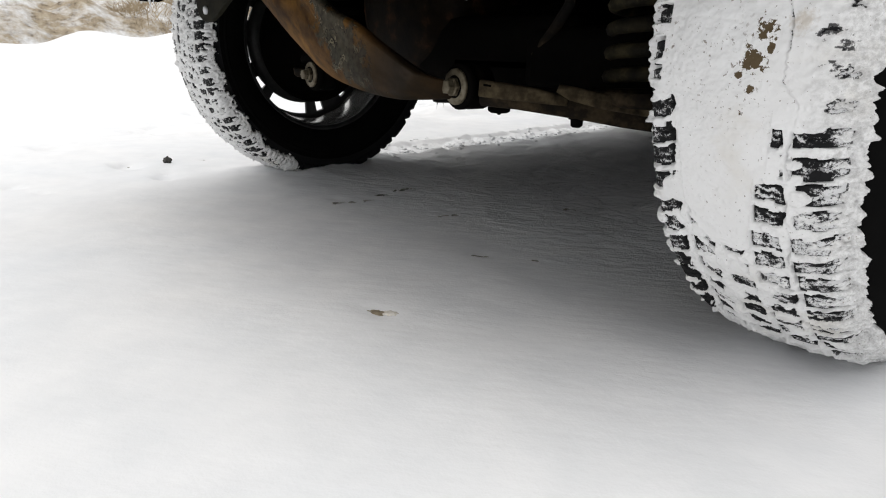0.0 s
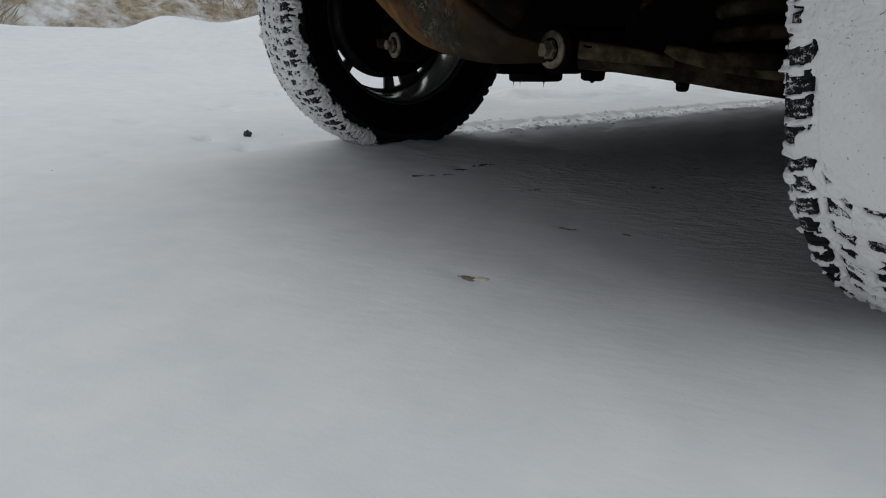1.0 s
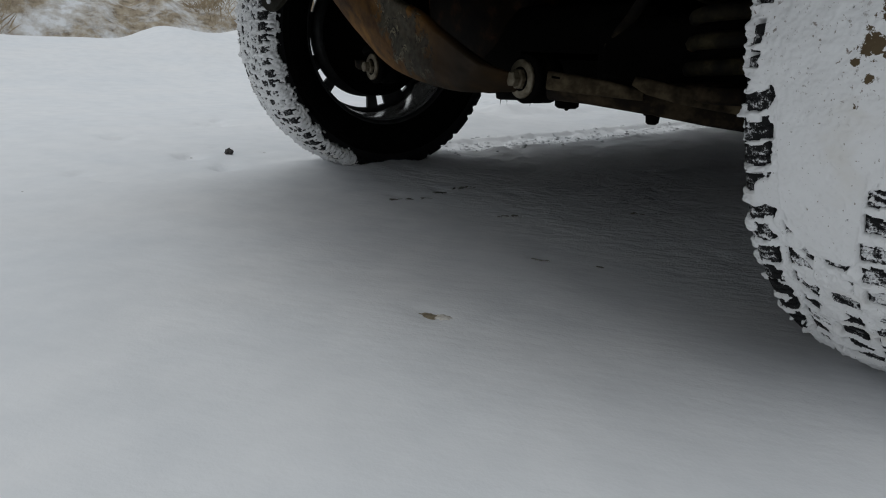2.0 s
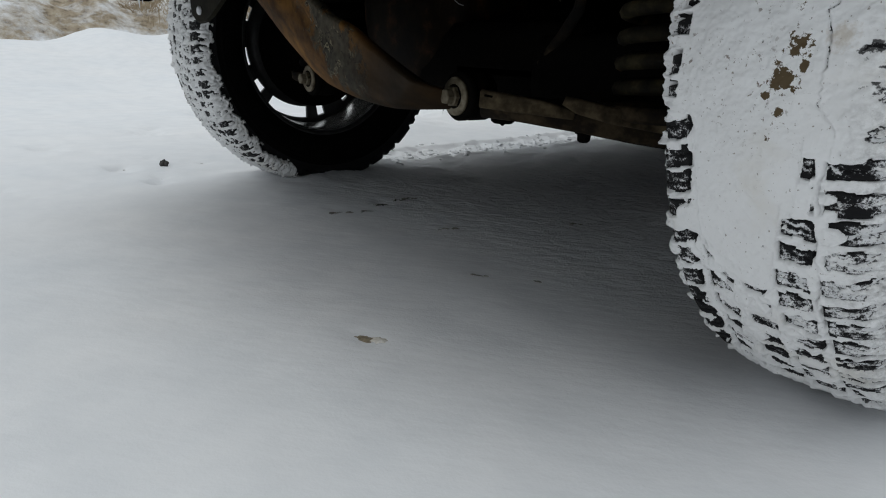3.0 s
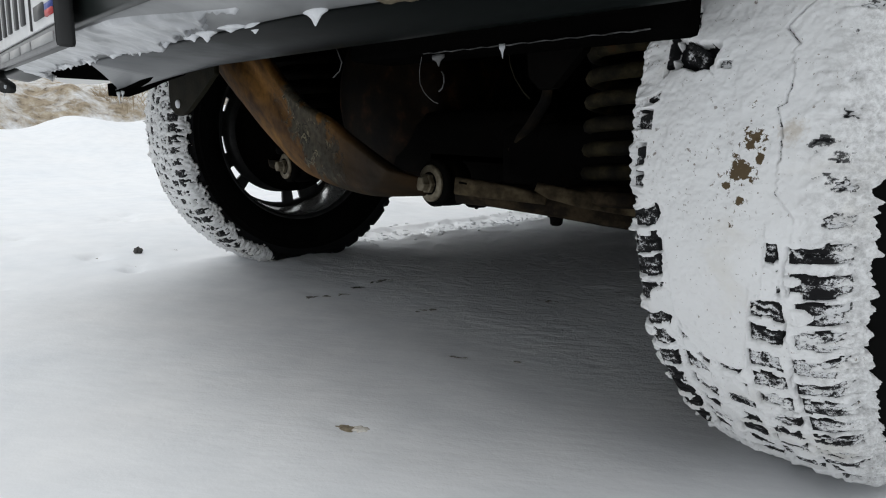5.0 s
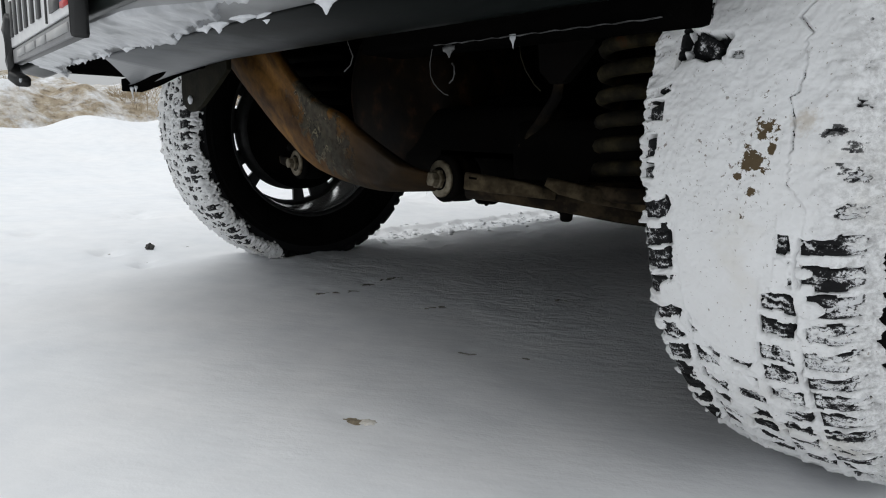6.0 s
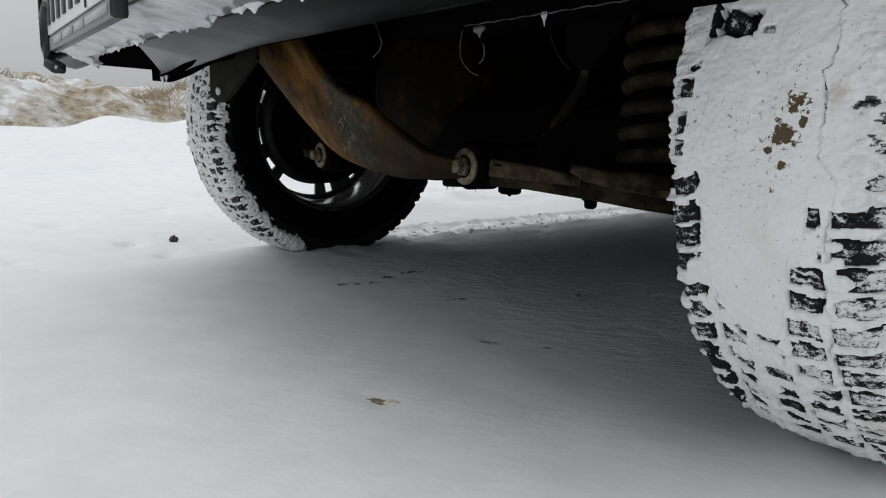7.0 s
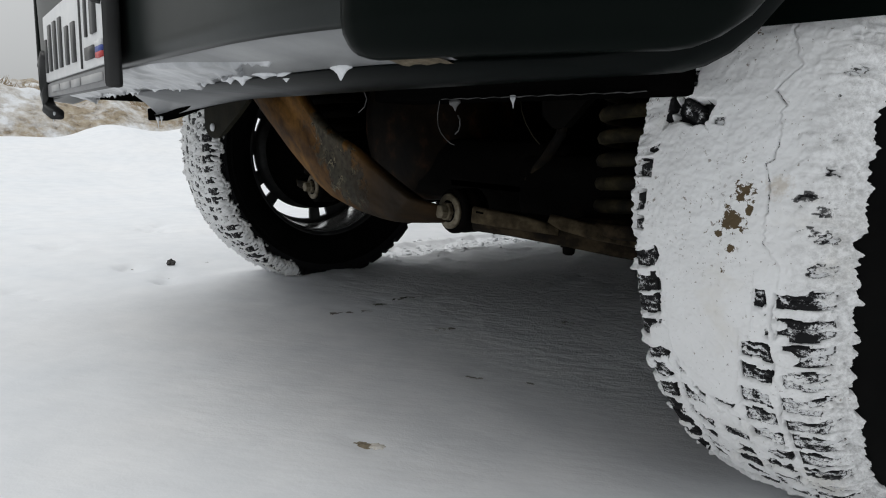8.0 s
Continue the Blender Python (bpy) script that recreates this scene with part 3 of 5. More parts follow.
def near_lugs(ph, a):
    """The near tyre's lugs with stepped edges and fine sipes."""
    d, u, n, y, e, rows = lug_cells(ph, a)
    body_ = 1 - step(0.90, 1.08, e)
    sipe = 1 - 0.22 * np.exp(-((y + 0.03 * np.sin(a * 700 + n)) / 0.035) ** 2)
    return 0.010 * body_ * sipe * (1 - step(0.094, 0.104, np.abs(a))) + swell(d)


def far_lugs(ph, a):
    d, u, n, y, e, rows = lug_cells(ph, a)
    return 0.0045 + 0.010 * (1 - step(0.90, 1.08, e)) * (1 - step(0.094, 0.104, np.abs(a)))


def far_frost(ph, a):
    return 0.34 * (1 - step(0.93, 1.05, np.abs(a / 0.083)))


def near_frost(ph, a):
    """0 bare rubber to 1 white, on the lug tops."""
    d, u, n, y, e, (outer, mid, heart, left, inner) = lug_cells(ph, a)
    s = ph * R_TYRE
    k = np.clip(-3 - n, 0, 9).astype(int)
    base = np.select([outer, mid, heart, left, inner], [np.array(OUTER_FROST)[k], np.array(MID_FROST)[k], 0.56, np.where(d > 5, 0.46, 0.55), 0.36])
    wave = 0.05 * np.sin(a * 520 + 2.1 * n) + 0.05 * rough(a * 260, n * 3.1, 31)
    lines = np.where(outer, np.exp(-((y + wave) / 0.055) ** 2), np.exp(-((y - 0.13 + wave) / 0.045) ** 2) + np.exp(-((y + 0.15 + wave) / 0.05) ** 2))
    base = base + (0.36 + 0.3 * rough(a * 130, n * 2.3, 33)) * lines * np.where(heart | left | inner, 0.45, np.where(mid, 0.75, 1))
    base = base - 0.34 * step(0.66, 0.98, e) + 0.20 * fbm(s * 90, a * 90, 3, 34)
    base = base + 0.60 * step(0.92, 1.10, u + 0.05 * fbm(s * 60, a * 60, 2, 35)) * outer
    return np.clip(base - 0.10 * step(-28, -34, d) * (heart | left) - 0.24 * step(-36, -44, d), 0, 1)


def near_snow(ph, a):
    """Packed snow: a closed crust above, lugs standing clear below and at the edges."""
    d, u, n, y, e, (outer, mid, heart, left, inner) = lug_cells(ph, a)
    s = ph * R_TYRE
    wob = fbm(s * 45, a * 45, 4, 41)
    fine = fbm(s * 300, a * 300, 3, 44)
    # the crust's lower edge, across the tread
    edge = np.interp(u, [-0.70, -0.64, -0.56, -0.52, -0.2, 0.10, 0.19, 0.24, 0.30, 0.43, 0.47, 0.60, 0.645, 0.68], [-7.0, -8.2, -24.0, -28.5, -30.5, -31, -30, -26, -18.6, -18.0, -10.2, -10.0, -10.0, -10.2])
    open_ = step(0.35, -0.45, d - edge + 1.5 * wob)
    blob = lambda dc, uc, dr, ur: step(0.80, 1.12, np.hypot((d - dc) / dr, (u - uc) / ur) + 0.45 * wob)
    # snow still lying over single lugs and parts of them
    for dc, uc, dr, ur in ((-22.4, -0.68, 2.2, 0.16), (-24.4, -0.98, 1.6, 0.2), (-20.9, 0.75, 1.1, 0.09), (-30.0, -0.98, 1.1, 0.10), (-16.2, 0.46, 2.4, 0.10), (-15.9, 0.72, 0.85, 0.085), (-29.8, -0.44, 1.3, 0.14), (-30.6, 1.0, 0.7, 0.12), (-37.0, -0.38, 1.6, 0.10), (-40.5, 0.33, 1.3, 0.12), (-43.5, -0.15, 1.8, 0.2), (-36.2, 0.0, 1.8, 0.12), (-48.0, 0.45, 1.6, 0.16)):
        open_ = open_ * blob(dc, uc, dr, ur)
    open_ = open_ * (1 - (heart | left) * step(0.30, 0.55, rough(n * 3.7, np.floor(u * 4), 58)) * step(-33, -36, d) * 0.9)
    # bare lugs in the crust near the inner edge
    bare = lambda dc, uc, dr, ur, tilt=0.0: step(1.12, 0.86, np.maximum(np.abs(d - dc - tilt * (u - uc)) / dr, np.abs(u - uc) / ur) + 0.30 * wob)
    hole = np.zeros_like(u)
    for dc, uc, dr, ur, tilt in ((12.2, -0.41, 2.0, 0.235, -2.5), (14.2, -0.72, 3.2, 0.032, 12), (17.2, -0.52, 1.2, 0.09, 0), (11.0, -0.09, 0.45, 0.06, 0), (6.9, -0.83, 0.55, 0.06, 6), (4.2, -0.90, 1.3, 0.07, 0), (-0.6, -0.92, 1.6, 0.055, 0), (-4.2, -0.93, 1.1, 0.06, 0), (20, -0.95, 1.2, 0.06, 0)):
        hole = np.maximum(hole, bare(dc, uc, dr, ur, tilt))
    crust = 0.0138 + 0.0017 * fbm(s * 13, a * 13, 3, 51) + 0.0009 * fbm(s * 70, a * 70, 3, 54) + 0.00032 * fine
    crust = crust + 0.0010 * np.exp(-((d - edge) / 1.4) ** 2) + 0.0016 * step(-0.42, -0.62, u) * step(4, 9, d) * fbm(s * 55, a * 55, 3, 57)
    crust = crust + step(0.62, 0.86, u) * (0.0018 * fbm(s * 85, a * 60, 3, 59) + 0.0010 * fbm(s * 230, a * 230, 3, 69))
    groove = 0.0114 + 0.0016 * fbm(s * 55, a * 55, 3, 52) + 0.0007 * (1 - np.abs(u))
    groove = groove + 0.0026 * step(-24, -34, d) * fbm(s * 55, a * 55, 3, 60) + 0.0013 * fbm(s * 150, a * 150, 3, 65) + 0.0004 * fine
    top = 0.0058 + 0.0062 * step(0.62, 0.98, near_frost(ph, a) + 0.30 * fine + 0.12 * wob)
    bend = (0.19 + 0.10 * (u < -0.6) + 0.10 * step(-30, -40, d)) * fbm(s * 70, a * 70, 4, 55)
    bare_level = groove + (top - groove) * (1 - step(0.86, 1.06, e + bend))
    # a thin open seam along the zigzag groove
    seam = 0.640 + 0.030 * (np.abs((d / 8.47 + 0.32) % 1 * 2 - 1) * 2 - 1) + 0.012 * rough(d * 1.1, d * 0, 61)
    bare_level = bare_level - 0.0062 * np.exp(-((u - seam) / 0.011) ** 2) * step(-0.35, 0.1, rough(d * 0.31, d * 0, 64)) * step(-42, -38, d)
    level = crust + (bare_level - crust) * open_
    level = level + (-0.003 - level) * hole
    open_ = np.maximum(open_, hole)
    # lugs showing faintly through the outer edge
    faint = step(0.88, 0.97, u + 0.10 * wob + 0.04 * fine) * (1 - step(1.02, 1.12, u + 0.06 * wob)) * step(-10.5, -9, d) * (1 - step(0.18, 0.80, np.abs(y) / 0.36 + 0.15 * fine)) * step(-0.35, 0.45, rough(n * 1.9, n * 0, 46) + 0.5 * fine + 0.4 * wob)
    level = level + (0.0094 + 0.0048 * fine + 0.0020 * wob - level) * np.clip(faint, 0, 1) * 0.95
    # a wandering crack down the crust
    line = np.interp(d, [-9, -7.5, -4.8, -2, 1, 5.5, 6.2, 9.2, 12, 13, 15, 18.2, 19.2, 23, 26.5, 40], [0.70, 0.71, 0.53, 0.54, 0.57, 0.48, 0.54, 0.59, 0.53, 0.58, 0.45, 0.65, 0.59, 0.48, 0.58, 0.5]) + 0.016 * rough(d * 1.8, d * 0, 62)
    crack = np.exp(-((u - line) / 0.009) ** 2) * step(-8.5, -7.5, d) * (0.30 + 0.70 * step(-0.3, 0.3, rough(d * 0.42, d * 0, 63)))
    level = level - 0.0050 * crack * (1 - open_) + 0.0007 * (u > line) * np.exp(-((u - line) / 0.03) ** 2) * (1 - open_)
    # feathery frost standing out over the outer shoulder, in tufts behind the lugs
    tuft = 0.5 + 0.5 * np.cos(2 * math.pi * y) * 0.7
    feather = step(0.98, 1.20, u) * (0.0062 + 0.0024 * tuft * (0.6 + 0.6 * rough(n * 2.7, n * 0, 47)) + 0.0040 * fbm(s * 75, a * 50, 4, 66) + 0.0032 * fbm(s * 230, a * 230, 3, 67))
    feather = feather * (1 - 0.8 * np.clip(faint, 0, 1)) + 0.0030 * step(0.75, 1.0, u) * step(-44, -64, d)
    outer_cut = step(1.21, 1.30, u + 0.04 * wob + 0.015 * fine - 0.06 * step(-55, -75, d))
    level = level + step(-0.84, -0.98, u) * (0.0022 * fbm(s * 95, a * 70, 3, 68) + 0.0010 * fine) * (1 - hole)
    inner_cut = step(1.08, 1.16, -u + 0.10 * wob + 0.03 * fine)
    return level + feather + swell(d) - 0.04 * outer_cut - 0.03 * inner_cut


def far_snow(ph, a):
    """Snow in the grooves and over most lugs; a row of dark lugs by the wall, and a ragged white border."""
    d, u, n, y, e, (outer, mid, heart, left, inner) = lug_cells(ph, a)
    s = ph * R_TYRE
    wob, fine = fbm(s * 30, a * 30, 4, 71), fbm(s * 150, a * 150, 3, 72)
    on = 1 - step(0.80, 1.06, e + 0.22 * fine + 0.15 * wob)
    speck = fbm(s * 330, a * 330, 3, 73)
    dip = np.where(outer, 0.0036, np.where(mid, 0.0026, 0.0022)) - 0.0034 * wob - 0.0030 * fine - 0.0030 * speck
    level = 0.0160 + 0.0012 * wob + 0.0014 * fine + 0.0014 * speck - on * dip
    border = step(0.90, 1.04, u + 0.05 * wob + 0.05 * fine) * step(-80, -66, d)
    level = level + border * (0.0170 + 0.0030 * fine + 0.0016 * wob + 0.0022 * speck - level) + 0.003 * step(-0.95, -1.1, u) * (1 + fine)
    q = np.where(u > 0, u - 0.12 * step(-80, -66, d) + 0.45 * step(-68, -80, d), -u - 0.08)
    return level - 0.03 * step(1.10, 1.16, q + 0.12 * wob + 0.09 * fine)


def packed_snow_material():
    m, n, l, b = material("packed_snow", (0.86, 0.87, 0.88), 0.7, 0, 0.25)
    c = n.new("ShaderNodeTexCoord")
    warp = noise_node(n, l, 150, 5, 0.7)
    colour = None
    total = None
    # brown mud stains of their own shape on the crust
    for (px, py, pz), r in (((0.018, -0.377, -0.0135), 0.0104), ((0.0255, -0.377, 0.0100), 0.0080), ((0.0315, -0.377, -0.0030), 0.0036), ((0.012, -0.377, -0.0085), 0.0036), ((0.018, -0.377, -0.038), 0.0032), ((0.0072, -0.377, -0.026), 0.0028), ((0.022, -0.377, 0.039), 0.0030), ((0.022, -0.377, 0.025), 0.0022), ((0.054, -0.377, 0.042), 0.0024), ((0.013, -0.377, -0.060), 0.0026)):
        dist = n.new("ShaderNodeVectorMath")
        dist.operation = "DISTANCE"
        dist.inputs[1].default_value = (px, py, pz)
        l.new(c.outputs["Object"], dist.inputs[0])
        f = n.new("ShaderNodeMath")
        f.operation = "MULTIPLY_ADD"
        f.inputs[1].default_value = -1.0 / r
        f.inputs[2].default_value = 1.6
        l.new(dist.outputs["Value"], f.inputs[0])
        k = n.new("ShaderNodeMath")
        k.operation = "MAXIMUM"
        k.inputs[1].default_value = -1.0
        l.new(f.outputs[0], k.inputs[0])
        if total is None:
            total = k
        else:
            j = n.new("ShaderNodeMath")
            j.operation = "MAXIMUM"
            l.new(total.outputs[0], j.inputs[0])
            l.new(k.outputs[0], j.inputs[1])
            total = j
    w = n.new("ShaderNodeMath")
    w.operation = "MULTIPLY_ADD"
    w.inputs[1].default_value = 5.6
    w.inputs[2].default_value = -3.1
    l.new(warp.outputs["Fac"], w.inputs[0])
    s = n.new("ShaderNodeMath")
    l.new(total.outputs[0], s.inputs[0])
    l.new(w.outputs[0], s.inputs[1])
    mask = ramp(n, l, s.outputs[0], [(0.35, (0, 0, 0)), (0.5, (1, 1, 1))])
    speck = noise_node(n, l, 230, 3)
    zone = noise_node(n, l, 14, 2)
    gate = n.new("ShaderNodeMath")
    gate.operation = "MULTIPLY"
    l.new(ramp(n, l, speck.outputs["Fac"], [(0.62, (0, 0, 0)), (0.68, (0.9, 0.9, 0.9))]).outputs["Color"], gate.inputs[0])
    l.new(ramp(n, l, zone.outputs["Fac"], [(0.46, (0, 0, 0)), (0.6, (1, 1, 1))]).outputs["Color"], gate.inputs[1])
    base = ramp(n, l, noise_node(n, l, 9, 4).outputs["Fac"], [(0.28, (0.76, 0.74, 0.70)), (0.42, (0.83, 0.83, 0.83)), (0.7, (0.88, 0.885, 0.89))])
    m1 = n.new("ShaderNodeMix")
    m1.data_type = "RGBA"
    m1.inputs[7].default_value = (0.13, 0.085, 0.05, 1)
    place = n.new("ShaderNodeSeparateXYZ")
    l.new(c.outputs["Object"], place.inputs[0])
    band = n.new("ShaderNodeMapRange")
    band.inputs["From Min"].default_value, band.inputs["From Max"].default_value = -0.085, -0.05
    l.new(place.outputs["Z"], band.inputs["Value"])
    side_ = n.new("ShaderNodeMapRange")
    side_.inputs["From Min"].default_value, side_.inputs["From Max"].default_value = 0.055, 0.035
    l.new(place.outputs["X"], side_.inputs["Value"])
    l.new(math_node(n, l, "MULTIPLY", math_node(n, l, "MULTIPLY", gate.outputs[0], band.outputs["Result"]), side_.outputs["Result"]), m1.inputs[0])
    l.new(base.outputs["Color"], m1.inputs[6])
    tan = n.new("ShaderNodeVectorMath")
    tan.operation = "DISTANCE"
    tan.inputs[1].default_value = (0.053, -0.377, 0.018)
    l.new(c.outputs["Object"], tan.inputs[0])
    faint = math_node(n, l, "SUBTRACT", math_node(n, l, "ADD", math_node(n, l, "MULTIPLY", tan.outputs["Value"], -45.0), 1.0), math_node(n, l, "MULTIPLY", speck.outputs["Fac"], 0.9))
    tinted = mix_colour(n, l, ramp(n, l, faint, [(0.0, (0, 0, 0)), (0.35, (0.55, 0.55, 0.55))]).outputs["Color"], m1.outputs[2], (0.46, 0.38, 0.28))
    m2 = n.new("ShaderNodeMix")
    m2.data_type = "RGBA"
    m2.inputs[7].default_value = (0.10, 0.07, 0.036, 1)
    l.new(mask.outputs["Color"], m2.inputs[0])
    l.new(tinted, m2.inputs[6])
    # where the snow is thin, the black lugs show through it in specks
    thin = n.new("ShaderNodeAttribute")
    thin.attribute_name = "thin"
    grain = math_node(n, l, "ADD", math_node(n, l, "MULTIPLY", noise_node(n, l, 520, 4, 0.75).outputs["Fac"], 0.55), math_node(n, l, "MULTIPLY", noise_node(n, l, 150, 4).outputs["Fac"], 0.45))
    shows = ramp(n, l, math_node(n, l, "ADD", grain, math_node(n, l, "MULTIPLY", math_node(n, l, "SUBTRACT", thin.outputs["Fac"], 0.62), 0.42)), [(0.47, (0, 0, 0)), (0.56, (0.92, 0.92, 0.92))])
    # greyish road film on the snow of the outer shoulder, and a scatter of fine dirt
    greying = n.new("ShaderNodeMapRange")
    greying.inputs["From Min"].default_value, greying.inputs["From Max"].default_value = 0.060, 0.092
    l.new(math_node(n, l, "ADD", place.outputs["X"], math_node(n, l, "MULTIPLY", math_node(n, l, "SUBTRACT", noise_node(n, l, 60, 5, 0.7).outputs["Fac"], 0.5), 0.05)), greying.inputs["Value"])
    cloudy = ramp(n, l, noise_node(n, l, 170, 5, 0.75).outputs["Fac"], [(0.36, (0.62, 0.62, 0.62)), (0.60, (0.0, 0.0, 0.0))]).outputs["Color"]
    dusty = mix_colour(n, l, math_node(n, l, "MULTIPLY", greying.outputs["Result"], cloudy), m2.outputs[2], (0.36, 0.355, 0.35))
    dots = ramp(n, l, noise_node(n, l, 330, 2, 0.5).outputs["Fac"], [(0.70, (0, 0, 0)), (0.74, (0.75, 0.75, 0.75))]).outputs["Color"]
    dusty = mix_colour(n, l, dots, dusty, (0.20, 0.16, 0.12))
    l.new(mix_colour(n, l, shows.outputs["Color"], dusty, (0.018, 0.018, 0.019)), b.inputs["Base Color"])
    grit = math_node(n, l, "ADD", math_node(n, l, "MULTIPLY", noise_node(n, l, 110, 4, 0.65).outputs["Fac"], 0.8), math_node(n, l, "MULTIPLY", noise_node(n, l, 420, 5, 0.7).outputs["Fac"], 0.5))
    bump(n, l, b, grit, 0.26, 0.003)
    return m


PACKED = packed_snow_material()


def angle_steps(lo, hi, fine, coarse):
    mid = np.arange(radians(lo), radians(hi), fine)
    rest = np.arange(radians(hi), radians(lo) + 2 * math.pi, coarse)
    return np.concatenate([mid, rest])


def sidewalls(bm):
    for s in (-1, 1):
        bulge = 0.008 if s < 0 else 0.040
        lathe(bm, [(s * 0.0845, R_TYRE - 0.024), (s * (0.087 + bulge), R_TYRE - 0.05), (s * (0.087 + bulge), R_TYRE - 0.075), (s * (0.076 + bulge), R_TYRE - 0.105), (s * 0.074, 0.252), (s * 0.060, 0.243)], 96)
    for s in (-1,):  # raised ring on the wall
        lathe(bm, [(s * 0.0935, R_TYRE - 0.058), (s * 0.0972, R_TYRE - 0.061), (s * 0.0972, R_TYRE - 0.066), (s * 0.0935, R_TYRE - 0.069)], 96)


def rim_mesh():
    bm = bmesh.new()
    lathe(bm, [(-0.056, 0.236), (-0.048, 0.231), (-0.03, 0.227), (0.02, 0.221), (0.06, 0.224), (0.075, 0.236)], 96)
    return finish("rim", bm, ALLOY)


def flange_mesh():
    bm = bmesh.new()
    for s in (-1, 1):
        lathe(bm, [(s * 0.046, 0.240), (s * 0.056, 0.250), (s * 0.063, 0.250), (s * 0.066, 0.245), (s * 0.063, 0.238), (s * 0.056, 0.2355), (s * 0.046, 0.233)], 96)
    return finish("rim_flange", bm, DARK_ALLOY)


def disc_mesh():
    bm = bmesh.new()
    capped(bm, [(0.035, 0.02), (0.035, 0.13), (0.046, 0.160), (0.054, 0.177), (0.062, 0.177), (0.062, 0.05), (0.07, 0.03), (0.07, 0.02)], 64)
    lathe(bm, [(0.055, 0.209), (0.052, 0.226), (0.066, 0.228), (0.066, 0.209), (0.055, 0.209)], 96)
    return finish("wheel_disc", bm, DARK_ALLOY)


def spoke_meshes():
    """Flat bridges between the disc and the rim, of uneven width, by the angles they span."""
    out = []
    for lo, hi in ((-5, 17), (29, 58), (66, 84), (98, 122), (134, 158), (170, 196), (206, 226), (232, 252), (259, 269), (306, 316), (327, 340)):
        bm = bmesh.new()
        n = max(2, int((hi - lo) / 5))
        for x in (0.055, 0.063):
            for k in range(n + 1):
                w = radians(lo + (hi - lo) * k / n)
                for rr in (0.165, 0.214):
                    bm.verts.new((x, rr * math.cos(w), rr * math.sin(w)))
        v = list(bm.verts)
        back_ = v[2 * (n + 1):]
        for k in range(n):
            q = 2 * k
            bm.faces.new((v[q], v[q + 1], v[q + 3], v[q + 2]))
            bm.faces.new((back_[q], back_[q + 2], back_[q + 3], back_[q + 1]))
            bm.faces.new((v[q], v[q + 2], back_[q + 2], back_[q]))
            bm.faces.new((v[q + 1], back_[q + 1], back_[q + 3], v[q + 3]))
        bm.faces.new((v[0], back_[0], back_[1], v[1]))
        bm.faces.new((v[2 * n], v[2 * n + 1], back_[2 * n + 1], back_[2 * n]))
        bmesh.ops.bevel(bm, geom=[e for e in bm.edges if e.is_manifold and e.calc_face_angle() > 1.0], offset=0.003, segments=2, affect="EDGES")
        out.append(finish("spoke", bm, DARK_ALLOY, False))
    return out


def wheel(x, y, outward, steps, arcs, snow, label, steer=0.0, lugs=lug_height, frost=None):
    """One wheel: the alloy rim, its tyre with a lugged tread, and the snow packed on it."""
    turn = 0 if outward > 0 else 180
    w = part("wheel", RIM, ALLOY, vehicle, label, m=pose(x, y, R_TYRE - 0.004, 0, 0, turn + steer))
    sgn = 1 if outward > 0 else -1

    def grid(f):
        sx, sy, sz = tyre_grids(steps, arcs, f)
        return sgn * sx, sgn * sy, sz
    part("rim_flange", FLANGE, DARK_ALLOY, w, "dark painted rim flange")
    part("wheel_disc", DISC, DARK_ALLOY, w, "dark wheel disc with slots between its spokes")
    for me in SPOKES:
        part("spoke", me, DARK_ALLOY, w)
    bm = bmesh.new()
    sidewalls(bm)
    tyre = part("tyre", bm, SIDEWALL, w, "black off-road tyre")
    me = grid_mesh("tread", *grid(lugs), RUBBER, True)
    at = me.attributes.new("frost", "FLOAT", "POINT")
    pa, aa = np.meshgrid(steps, arcs, indexing="ij")
    at.data.foreach_set("value", (frost(pa, aa) if frost else np.full(pa.shape, 0.30)).astype(np.float32).reshape(-1))
    part("tread", me, RUBBER, w, "black rubber tread with lugs")
    if snow:
        me = grid_mesh("packed_snow", *grid(snow), PACKED, True)
        at = me.attributes.new("thin", "FLOAT", "POINT")
        at.data.foreach_set("value", np.clip(1 - (snow(pa, aa) - lugs(pa, aa)) / 0.0024, 0, 1).astype(np.float32).reshape(-1))
        part("packed_snow", me, PACKED, w, "white snow packed into the tread")
    return w


RIM, FLANGE, DISC, SPOKES = rim_mesh(), flange_mesh(), disc_mesh(), spoke_meshes()
wheel(*WHEELS["near"], 1, angle_steps(-84, 40, 0.0024, 0.02), np.arange(-0.114, 0.1141, 0.0009), near_snow, "front wheel with thick packed snow and mud stains", 0.0, near_lugs, near_frost)
wheel(*WHEELS["far"], -1, angle_steps(-96, 75, 0.0048, 0.03), np.arange(-0.114, 0.1141, 0.0019), far_snow, "front wheel with frosted lugs, seen from inside", 2.0, far_lugs, far_frost)
for x, o in ((0.755, 1), (-0.755, -1)):
    at_ = YAW @ Vector((x, 3.05, 0))
    wheel(at_.x, at_.y, o, np.arange(0, 2 * math.pi, 0.03), np.arange(-0.114, 0.1141, 0.012), None, "rear wheel with black tyre", 4.86)


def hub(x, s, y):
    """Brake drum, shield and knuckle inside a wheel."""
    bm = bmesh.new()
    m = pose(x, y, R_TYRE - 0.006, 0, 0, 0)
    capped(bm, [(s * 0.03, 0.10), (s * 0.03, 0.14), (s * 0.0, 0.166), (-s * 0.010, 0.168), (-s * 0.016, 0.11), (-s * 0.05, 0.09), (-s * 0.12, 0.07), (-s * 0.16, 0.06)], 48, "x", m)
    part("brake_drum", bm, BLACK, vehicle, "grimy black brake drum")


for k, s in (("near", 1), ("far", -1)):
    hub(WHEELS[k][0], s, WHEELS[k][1])

